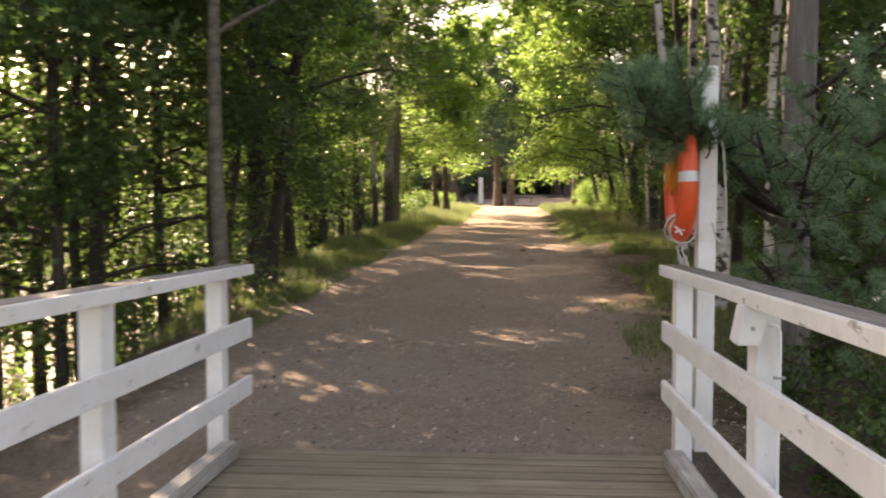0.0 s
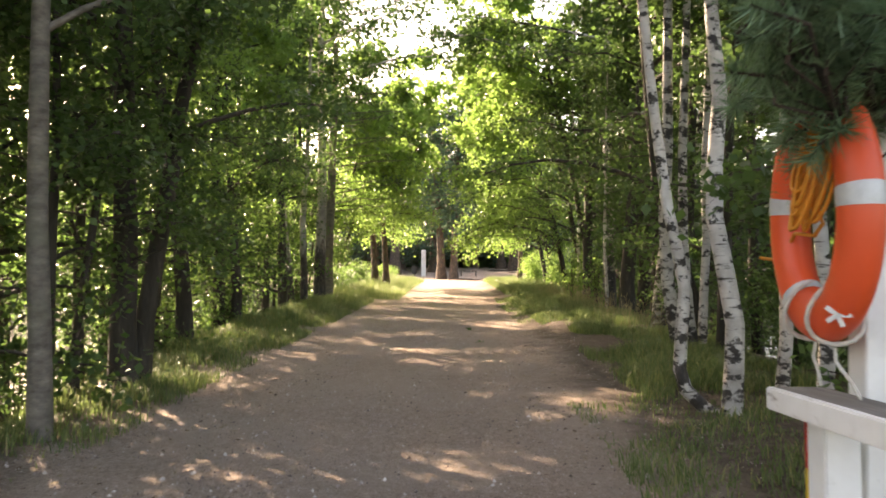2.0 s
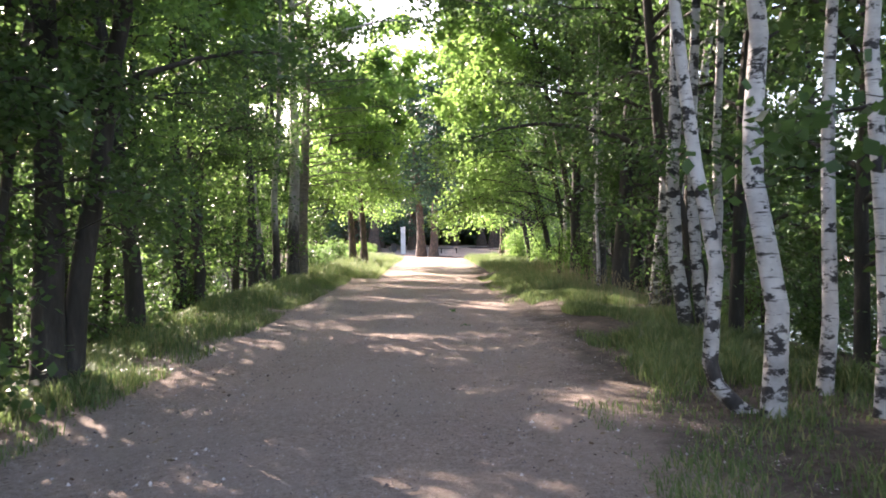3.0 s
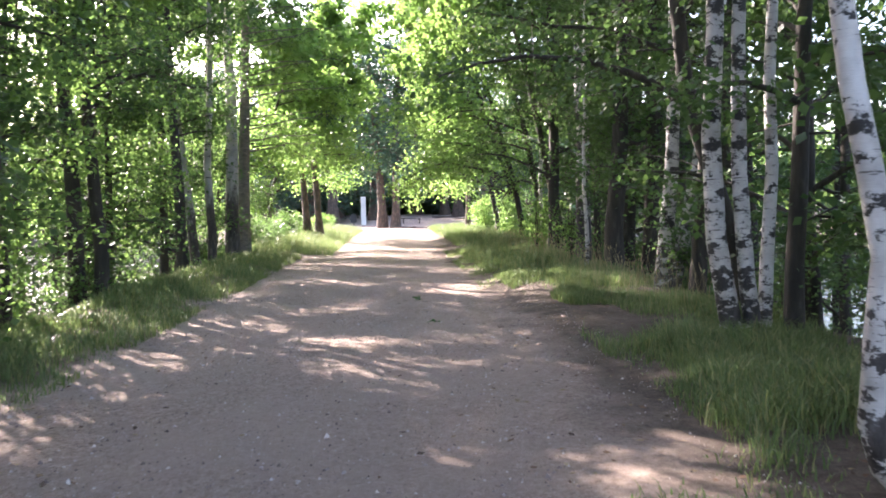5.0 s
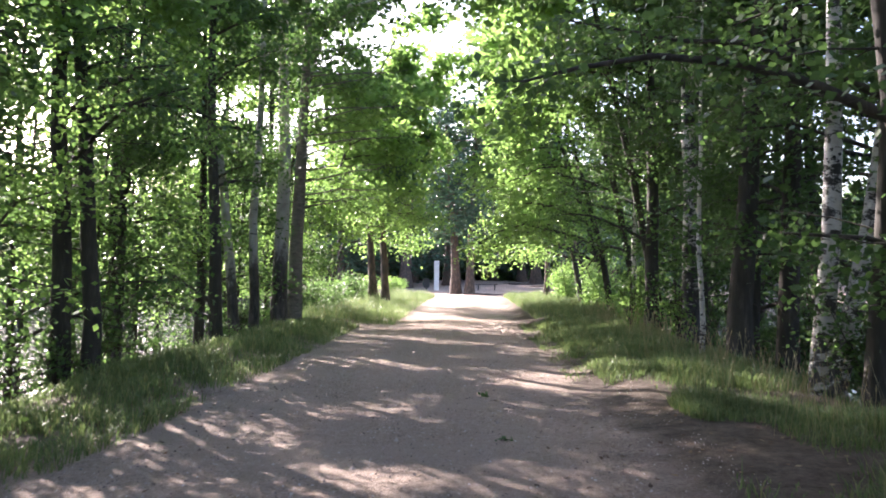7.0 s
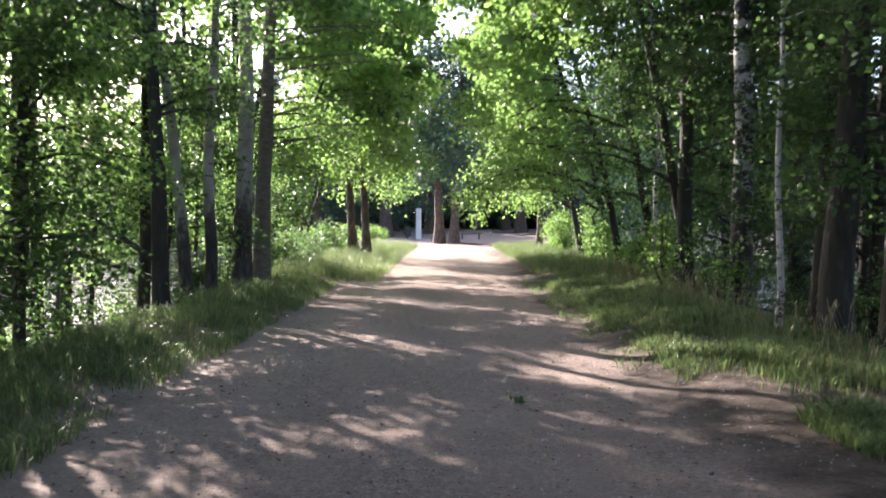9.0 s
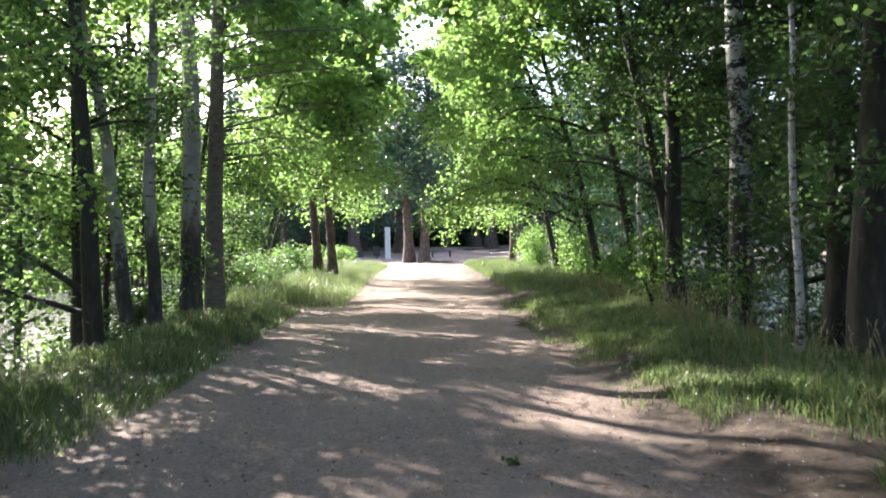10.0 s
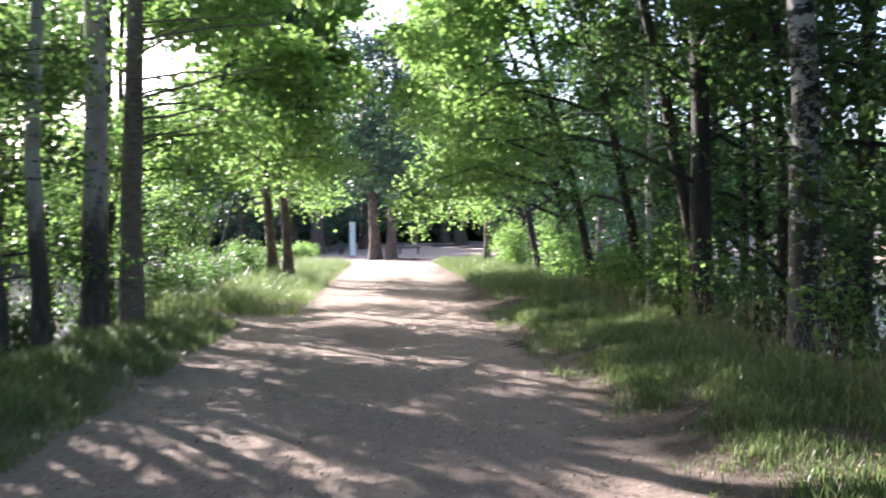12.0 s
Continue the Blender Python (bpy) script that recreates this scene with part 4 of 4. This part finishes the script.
for k, (tx, ty) in enumerate(((5.2, 34.6), (5.0, 38.0), (5.6, 41.5), (5.0, 45.0), (5.8, 49.0), (6.4, 54.0))):
    tree("light", tx, ty, 0.12, 11.5, "leafy young birch arching over the path", (-2.8 - 0.5 * (k % 3), 0), 70 + k, 0.18, 4.4, 24, 11000, bias=PI, leaf=(0.13, 0.1), spread=0.24, sag=0.5)
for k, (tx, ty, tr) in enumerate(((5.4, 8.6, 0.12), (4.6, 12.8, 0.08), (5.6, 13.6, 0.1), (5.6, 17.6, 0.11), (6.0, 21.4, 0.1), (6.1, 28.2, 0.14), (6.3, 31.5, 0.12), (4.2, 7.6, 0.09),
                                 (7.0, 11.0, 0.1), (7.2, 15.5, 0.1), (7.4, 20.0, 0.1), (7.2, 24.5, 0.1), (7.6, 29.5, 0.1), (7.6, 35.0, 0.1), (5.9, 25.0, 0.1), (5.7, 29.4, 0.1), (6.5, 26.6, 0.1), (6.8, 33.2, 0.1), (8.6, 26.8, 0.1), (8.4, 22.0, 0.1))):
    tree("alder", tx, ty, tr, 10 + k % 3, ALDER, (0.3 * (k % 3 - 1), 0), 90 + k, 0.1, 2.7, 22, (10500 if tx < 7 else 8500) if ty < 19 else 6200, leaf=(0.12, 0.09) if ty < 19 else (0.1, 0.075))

near_pine(2.17, 6.48, 0.13, 11,
          ((0.60, 4.42, 2.15, 0.06, 36), (0.74, 4.42, 2.22, 0.06, 36), (0.68, 4.36, 2.08, 0.055, 30), (0.82, 4.42, 2.12, 0.055, 28), (0.9, 4.46, 2.12, 0.06, 24),
           (1.4, 4.75, 1.92, 0.12, 40), (1.65, 4.6, 1.8, 0.14, 44), (1.85, 4.7, 2.25, 0.13, 26), (1.55, 5.2, 2.0, 0.14, 26), (2.0, 4.9, 1.65, 0.15, 28),
           (2.2, 4.8, 1.25, 0.16, 26), (1.9, 5.3, 1.4, 0.16, 24), (2.4, 5.2, 2.0, 0.16, 30), (2.5, 5.4, 2.6, 0.16, 30), (2.3, 5.0, 0.8, 0.16, 44), (1.7, 5.6, 1.1, 0.14, 34), (2.0, 5.1, 2.05, 0.15, 40)),
          "grey-trunked pine with long blue-green needles hanging over the railing")

# ---- pines and woods ahead ----
def far_pine(x, y, r, h, label, seed, low=0.3, clumps=40, lean=0.0, reach=4.2):
    rng = np.random.default_rng(seed + 300)
    z0 = float(land(x, y)) - 0.1
    ob = thing("pine_tree", x, y, z0, label, "tree", "pines ahead")
    t = np.linspace(0, 1, 10)
    pts = np.stack([lean * t + 0.15 * np.sin(4 * t + seed), 0.1 * np.cos(3 * t), h * t], 1)
    rad = r * (1 - 0.7 * t)
    rad[0] *= 1.5
    v, f = tubes([(pts, rad)], 12)
    part("trunk", mesh_of("trunk", v, f, BARK_PINE, True), BARK_PINE, ob)
    paths, spots = [], []
    for k in range(clumps):
        s = low + (1 - low) * (k + 0.5) / clumps
        i = min(int(s * 9), 8)
        st = pts[i] + (s * 9 - i) * (pts[i + 1] - pts[i])
        p = limb_path(rng, st, rng.uniform(0, 6.28), reach * (1.25 - 0.8 * s) * rng.uniform(0.45, 1.5), 0.25, 0.45)
        paths.append((p, np.linspace(0.06, 0.012, 6)))
        spots.append(p)
    for one in paths:
        part("limb", mesh_of("limb", *tubes([one], 5), BARK_PINE, True), BARK_PINE, ob)
    spots = np.stack(spots)
    n = clumps * 130
    at = spots[rng.integers(0, clumps, n), rng.integers(1, 6, n)] + rng.normal(0, 0.5, (n, 3)) * [1, 1, 0.55]
    v, f = leaf_quads(rng, at, 0.42, 0.15, 0.3, -0.1)
    tagged(part("crown", mesh_of("crown", v, f, NEEDLE), NEEDLE, ob), kind="stuff")


PINE = "sturdy pine with flaking brown bark on trodden ground"
far_pine(-0.95, 68.0, 0.33, 14, "thick pine leaning against its twin beside the path", 1, 0.3, 40, -0.5)
far_pine(0.0, 67.4, 0.3, 14, "thick pine leaning out from its twin", 2, 0.3, 40, 0.9)
far_pine(6.2, 105, 0.5, 15, PINE, 3, 0.25)
far_pine(7.4, 98, 0.55, 15, PINE, 4, 0.25)
far_pine(9.6, 92, 0.4, 15, PINE, 5, 0.25)
far_pine(-5.7, 84, 0.55, 15, PINE, 6, 0.25)
far_pine(4.1, 53, 0.15, 10, "slim pine trunk at the end of the grass verge", 7, 0.45, 26, 0, 2.2)
far_pine(-3.5, 44.2, 0.17, 9, "short reddish pine trunk on the lakeside verge", 8, 0.5, 20, 0, 2.0)
far_pine(-4.05, 45.4, 0.18, 9, "short reddish pine trunk on the lakeside verge", 9, 0.45, 20, 0, 2.0)
for k, (px, py) in enumerate(((-9, 92), (-14, 100), (13, 84), (16, 100), (1, 112), (-4, 118), (11, 116), (22, 92), (-20, 112), (28, 110), (14, 70), (19, 78),
                              (-8, 87), (-12, 86), (-12.5, 95), (-18, 93), (-16.5, 106), (-10, 105), (-6, 99), (-1.5, 104), (3, 108), (-21, 101), (-25, 108), (-2, 92), (7, 111), (17, 110))):
    far_pine(px, py, 0.4, 13 + k % 4, PINE, 20 + k, 0.14, 44, 0, 3.8)


def far_woods():
    rng = np.random.default_rng(11)
    at = []
    for k in range(300):
        cx, cy = rng.uniform(-30, 110), rng.uniform(116, 145)
        hgt = rng.uniform(7, 15)
        n = 85
        at.append(np.stack([cx + rng.normal(0, 2.0, n), cy + rng.normal(0, 2.0, n), land(cx, cy) + hgt * rng.uniform(0, 1, n) ** 0.8], 1))
    for k in range(420):
        cx, cy = rng.uniform(-38, 42), rng.uniform(110, 124)
        hgt = rng.uniform(8, 15)
        n = 95
        at.append(np.stack([cx + rng.normal(0, 1.5, n), cy + rng.normal(0, 1.5, n), land(cx, cy) + hgt * rng.uniform(0, 1, n)], 1))
    for k in range(330):
        side = -1 if k % 5 else 1
        cx, cy = side * (rng.uniform(33, 46) + (5 if side > 0 else 0)), rng.uniform(-15, 118)
        hgt = rng.uniform(4.5, 9.5)
        n = 66
        at.append(np.stack([cx + rng.normal(0, 1.6, n), cy + rng.normal(0, 1.8, n), land(cx, cy) + hgt * rng.uniform(0, 1, n) ** 0.8], 1))
    for k in range(150):
        a = rng.uniform(-0.35 * PI, 1.35 * PI) + PI / 2
        rr = rng.uniform(310, 360)
        cx, cy = rr * math.cos(a), 20 + rr * math.sin(a)
        hgt = rng.uniform(7, 12)
        n = 60
        at.append(np.stack([cx + rng.normal(0, 4, n), cy + rng.normal(0, 4, n), land(cx, cy) + hgt * rng.uniform(0, 1, n) ** 0.8], 1))
    at = np.concatenate(at)
    v, f = leaf_quads(rng, at, 1.25, 0.95, 0.4, 0.1)
    tagged(new("far_woods", mesh_of("far_woods", v, f, FAR_LEAF)), "dark mixed woodland behind the pines and across the lake", "woods", kind="stuff")


far_woods()

# ---- shrubs ----
SHRUB = "leafy green shrub on the lake bank"
rs = random.Random(21)
for k in range(4, 12):
    sy = 7.4 + k * 2.2
    shrub(-4.9 - rs.uniform(0, 1.2), sy, rs.uniform(0.5, 1.1), 0.7, 800, SHRUB, k)
# Even ones wear the sunlit leaf, as if lit from behind.
for k in range(5):
    sy = 10.5 + k * 5.0
    shrub(-6.5 - rs.uniform(0, 1.5), sy, rs.uniform(2.6, 3.8), 1.3, 900, "tall leafy willow shrub at the water's edge", 200 + k, (0.1, 0.07), LEAF_SHRUB if k % 2 else LEAF_BIRCH_SUNLIT)
for k in range(20):
    shrub(-5.2 - rs.uniform(0, 2.2), 9.0 + k * 1.2, rs.uniform(1.3, 3.4), 1.1, 1250, "straggling dark-leaved shrub on the lake bank", 520 + k, (0.085, 0.06), LEAF_ALDER_SHADED)
for k in range(14):
    sy = 34 + k * 1.6
    shrub(-4.8 - rs.uniform(0, 2.0), sy, rs.uniform(0.9, 1.9) + 0.7, 1.4, 2100, "low sunlit shrub along the shore", 40 + k, (0.1, 0.07))
for k in range(26):
    sy = 6.8 + k * 1.1
    shrub(4.9 + rs.uniform(0, 1.5), sy, rs.uniform(1.4, 2.8) * (1.0 if k < 9 or k % 3 == 0 else 0.55), 1.2, 2600 if k < 9 or k % 3 == 0 else 1100, "dense shaded shrub between the trunks", 80 + k)
for k in range(13):
    sy = 31 + k * 1.7
    shrub(4.7 + rs.uniform(0, 1.2), sy, rs.uniform(1.4, 2.8), 1.2, 2200, "bright green thicket beside the verge", 120 + k, (0.1, 0.07), LEAF_BIRCH_SUNLIT)
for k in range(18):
    shrub(-5.0 - rs.uniform(0, 7.0), 52 + k * 1.5, rs.uniform(0.8, 1.5), 1.5, 1300, "low pale-green shrub on the far shore", 170 + k, (0.14, 0.1), LEAF_BIRCH_SUNLIT)
# The darkened leaf puts the pine's shade into these bushes' colour.
for k, (sx, sy) in enumerate(((2.0, 4.6), (2.6, 5.4), (2.2, 3.6), (3.2, 6.2), (3.0, 4.4), (1.9, 5.8), (2.7, 7.2), (3.6, 7.6))):
    shrub(sx, sy, 0.5 + 0.15 * (k % 4), 0.6, 1100, "low shaded bush under the pine beside the bridge", 300 + k, (0.05, 0.036), LEAF_ALDER_SHADED)
shrub(3.05, 8.6, 0.95, 0.55, 420, "leafy seedling shoots beside the lifebuoy", 150, (0.1, 0.075))
shrub(4.0, 25.2, 1.3, 0.4, 420, "sparse pale-leaved sapling at the verge", 151, (0.07, 0.055), LEAF_BIRCH_SUNLIT)
shrub(3.9, 29.0, 1.5, 0.5, 500, "sparse pale-leaved sapling at the verge", 152, (0.07, 0.055), LEAF_BIRCH_SUNLIT)

# ---- grass, stones and litter ----
def grass(name, n, xr, yr, seed, height, label, dense=0.0):
    """Blades of three faces, thick where the verge is lush."""
    rng = np.random.default_rng(seed)
    x, y = rng.uniform(*xr, n * 3), rng.uniform(*yr, n * 3)
    clump = np.sin(x * 2.3 + 1.7 * np.sin(y * 0.9)) * np.sin(y * 1.9 + 1.3 * np.sin(x * 1.4)) + 0.5 * np.sin(5 * x + 3 * y) * np.sin(4.3 * y - 2 * x)
    c = (xr[0] + xr[1]) / 2
    fade = 1 - np.abs(x - c) / (xr[1] - xr[0]) * 1.5
    ends = np.minimum(1, np.minimum(y - yr[0], yr[1] - y) / 1.3) - 1
    keep = clump * 0.75 + fade + ends + dense + rng.normal(0, 0.4, len(x)) > 0.42
    x, y, clump, fade = x[keep][:n], y[keep][:n], clump[keep][:n], fade[keep][:n]
    m = len(x)
    h = height * rng.uniform(0.3, 1.4, m) * np.clip(0.6 + 0.45 * clump + 0.4 * fade, 0.25, 1.4)
    a = rng.uniform(0, 6.283, m)
    lean = rng.uniform(0.15, 1.15, m) * h
    d = np.stack([np.cos(a), np.sin(a)], 1)
    s = np.stack([-d[:, 1], d[:, 0]], 1) * rng.uniform(0.0028, 0.0075, m)[:, None]
    base = np.stack([x, y, land(x, y) - 0.01], 1)
    off = rng.uniform(-1, 1, (m, 2)) * 0.03
    base[:, :2] += off
    mid = base + np.stack([d[:, 0] * lean * 0.3, d[:, 1] * lean * 0.3, h * 0.6], 1)
    tip = base + np.stack([d[:, 0] * lean, d[:, 1] * lean, h * 0.95], 1)
    s3 = np.hstack([s, np.zeros((m, 1))])
    v = np.stack([base - s3, base + s3, mid + s3 * 0.8, mid - s3 * 0.8, tip], 1).reshape(-1, 3)
    k = np.arange(m)[:, None] * 5
    f = np.concatenate([k + [0, 1, 2], k + [0, 2, 3], k + [3, 2, 4]])
    tagged(new(name, mesh_of(name, v, f, GRASS)), label, "grass", kind="stuff")


grass("grass", 46000, (-5.0, -2.85), (8.0, 33), 1, 0.16, "long green grass along the lakeside verge", 0.3)
grass("grass", 56000, (2.0, 4.9), (20.2, 34), 2, 0.165, "long seeding grass along the shaded verge", 0.4)
grass("grass", 15000, (2.05, 4.5), (11.4, 16.4), 8, 0.2, "thick green grass round the birches' feet", 0.3)
grass("grass", 6000, (3.0, 5.0), (15.8, 20.6), 9, 0.14, "thin dark grass among the roots", 0.1)
grass("grass", 5000, (1.2, 3.9), (6.8, 12.2), 3, 0.11, "sparse short grass on trodden soil")
grass("grass", 30000, (-5.6, -2.0), (33, 62), 4, 0.32, "sunlit grass hummock beside the path", 0.4)
grass("grass", 30000, (2.2, 6.0), (34, 60), 5, 0.32, "sunlit grass bank beside the path", 0.4)
grass("grass", 7000, (1.6, 3.3), (21.5, 34), 7, 0.1, "short green grass at the edge of the gravel", 0.1)
grass("grass", 5000, (2.4, 3.5), (18.3, 19.4), 6, 0.15, "bright low tuft of fresh grass", 0.6)


def stalks():
    """Dry seeding stalks that stand above the verge."""
    rng = np.random.default_rng(41)
    n = 700
    x, y = rng.normal(3.75, 0.4, n), rng.uniform(17, 34, n)
    h = rng.uniform(0.3, 0.62, n)
    a = rng.uniform(0, 6.283, n)
    base = np.stack([x, y, land(x, y)], 1)
    top = base + np.stack([np.cos(a) * h * 0.35, np.sin(a) * h * 0.35, h], 1)
    mid = (base + top) / 2 + [0, 0, 0.04]
    s = np.stack([-np.sin(a), np.cos(a), np.zeros(n)], 1) * 0.002
    d = (top - mid) * 0.28
    v = np.stack([base - s, base + s, mid + s, mid - s, top - d - s, top - d + s, top - s * 4 - d * 0.4, top + s * 4 - d * 0.4, top + d * 0.3], 1).reshape(-1, 3)
    k = np.arange(n)[:, None] * 9
    f = np.concatenate([k + q for q in ([0, 1, 2], [0, 2, 3], [3, 2, 5], [3, 5, 4], [4, 5, 7], [4, 7, 6], [6, 7, 8])])
    tagged(new("dry_grass", mesh_of("dry_grass", v, f, STRAW)), "tall straw-coloured seeding stalks in the verge", "grass", kind="stuff")


def dead_branch(x, y, heading, length, seed, label):
    rng = np.random.default_rng(seed)
    ob = thing("dead_branch", x, y, float(land(x, y)), label, "branch", "dead branches")
    for k in range(5):
        p = limb_path(rng, np.array([rng.normal(0, 0.08), rng.normal(0, 0.08), 0.02]), heading + rng.normal(0, 0.8), length * rng.uniform(0.5, 1.1), rng.uniform(0.1, 0.5), rng.uniform(0.2, 0.5), 7)
        p[:, 2] = np.maximum(p[:, 2], 0.01)
        part("stick", mesh_of("stick", *tubes([(p, np.linspace(0.011, 0.003, 7))], 5), TWIG, True), TWIG, ob)


def pebbles():
    rng = np.random.default_rng(31)
    n = 45000
    x, y = rng.uniform(-3.3, 2.3, n), 4.95 + 30 * rng.uniform(0, 1, n) ** 1.2
    r = rng.gamma(1.5, 0.0026, n) + 0.0025
    dome = np.array([(1, 0, -0.3), (0, 1, -0.3), (-1, 0, -0.3), (0, -1, -0.3), (0.1, 0.1, 0.75)], float)
    turn = rng.uniform(0, 6.283, n)
    ca, sa = np.cos(turn)[:, None], np.sin(turn)[:, None]
    dome = dome[None] * rng.uniform(0.65, 1.35, (n, 5, 1))
    dome = np.stack([dome[..., 0] * ca - dome[..., 1] * sa, dome[..., 0] * sa + dome[..., 1] * ca, dome[..., 2]], -1)
    v = dome * r[:, None, None] + np.stack([x, y, land(x, y) + r * 0.15], 1)[:, None]
    fo = np.array([(0, 1, 4), (1, 2, 4), (2, 3, 4), (3, 0, 4)])
    f = (np.arange(n)[:, None, None] * 5 + fo[None]).reshape(-1, 3)
    tagged(new("gravel", mesh_of("gravel", v.reshape(-1, 3), f, PEBBLE)), "loose small stones strewn over the path", "gravel", kind="stuff")
    m = 7000
    x, y = rng.uniform(-4.2, 4.0, m), 5.0 + 29 * rng.uniform(0, 1, m)
    side = np.abs(x + 0.62) > rng.uniform(0.3, 2.6, m)
    x, y = x[side], y[side]
    at = np.stack([x, y, land(x, y) + 0.006], 1)
    d = rng.uniform(0, 6.283, len(x))
    le = rng.uniform(0.012, 0.035, len(x))[:, None]
    u = np.stack([np.cos(d), np.sin(d), rng.uniform(-0.1, 0.35, len(x))], 1) * le
    w = np.stack([-np.sin(d), np.cos(d), rng.uniform(-0.3, 0.3, len(x))], 1) * le * 0.6
    v = np.stack([at - u, at + w, at + u, at - w], 1).reshape(-1, 3)
    tagged(new("leaf_litter", mesh_of("leaf_litter", v, np.arange(len(v)).reshape(-1, 4), LITTER)), "dry fallen leaves and bark bits on the ground", "leaf litter", kind="stuff")


pebbles()


def sprig(x, y, seed):
    ob = thing("fallen_sprig", x, y, float(land(x, y)), "small torn-off sprig of dark green leaves on the path", "sprig", "fallen sprigs")
    rng = np.random.default_rng(seed)
    v, f = tubes([(np.array([(-0.05, 0, 0.01), (0, 0.01, 0.02), (0.06, 0, 0.012)]), np.array([0.003, 0.003, 0.002]))], 5)
    part("stem", mesh_of("stem", v, f, STEM, True), STEM, ob)
    at = rng.normal(0, 0.03, (12, 3)) * [1, 0.8, 0] + [0, 0, 0.025]
    v, f = leaf_quads(rng, at, 0.06, 0.045, 0.8, 0.0)
    v[:, 2] = np.maximum(v[:, 2], 0.004)
    part("leaves", mesh_of("leaves", v, f, LEAF_ALDER_SHADED), LEAF_ALDER_SHADED, ob)


stalks()
dead_branch(3.75, 22.3, 0.4, 0.75, 1, "tangle of dry grey branches at the trunk's foot")
dead_branch(3.9, 22.9, 2.4, 0.6, 2, "tangle of dry grey branches at the trunk's foot")
dead_branch(1.6, 29.1, 3.0, 0.42, 3, "small heap of brown twigs at the path's edge")
sprig(0.52, 17.7, 1)
sprig(0.4, 20.26, 2)

# ---- sign post and bin by the pines ----
def make_far_things():
    gz = float(land(-2.6, 78))
    post = thing("marker_post", -2.6, 78, gz, "tall white wooden marker post beside the pines", "post")
    part("pole", board(0, 0, 1.15, 0.42, 0.16, 2.5, 0.02), WHITE, post)
    part("cap", board(0, 0, 2.43, 0.46, 0.2, 0.06, 0.015), WHITE, post)
    b = thing("litter_bin", -3.5, 79, float(land(-3.5, 79)), "small dark litter bin near the white post", "bin")
    part("body", board(0, 0, 0.55, 0.5, 0.5, 0.7, 0.04), DARK_MARK, b)
    part("lid", board(0, 0, 0.93, 0.6, 0.6, 0.06, 0.02), DARK_MARK, b)
    part("leg", board(0, 0, 0.1, 0.1, 0.1, 0.3, 0.01), DARK_MARK, b)
    bz = float(land(1.6, 80))
    bench = thing("bench", 1.6, 80, bz, "low dark wooden bench behind the twin pines", "bench")
    for dy in (-0.13, 0.13):
        part("seat_plank", board(0, dy, 0.47, 1.9, 0.22, 0.05, 0.01), TWIG, bench)
    for dx in (-0.7, 0.7):
        part("leg", board(dx, 0, 0.21, 0.1, 0.4, 0.46, 0.01), TWIG, bench)
    for k, (rx, ry, head) in enumerate(((7.0, 95.5, 3.3), (8.8, 90.5, 3.5), (6.6, 96.5, 2.9), (-0.2, 66.6, -0.3))):
        rng = np.random.default_rng(700 + k)
        p = limb_path(rng, np.array([0, 0, 0.05]), head, 3.2, 0.0, 0.0, 8)
        p[:, 2] = land(rx + p[:, 0], ry + p[:, 1]) - land(rx, ry) + 0.04 + rng.normal(0, 0.02, 8)
        root = thing("tree_root", rx, ry, float(land(rx, ry)), "bare brown root creeping over trodden ground", "root", "bare roots")
        part("root", mesh_of("root", *tubes([(p, np.linspace(0.13, 0.03, 8))], 6), BARK_PINE, True), BARK_PINE, root)


make_far_things()
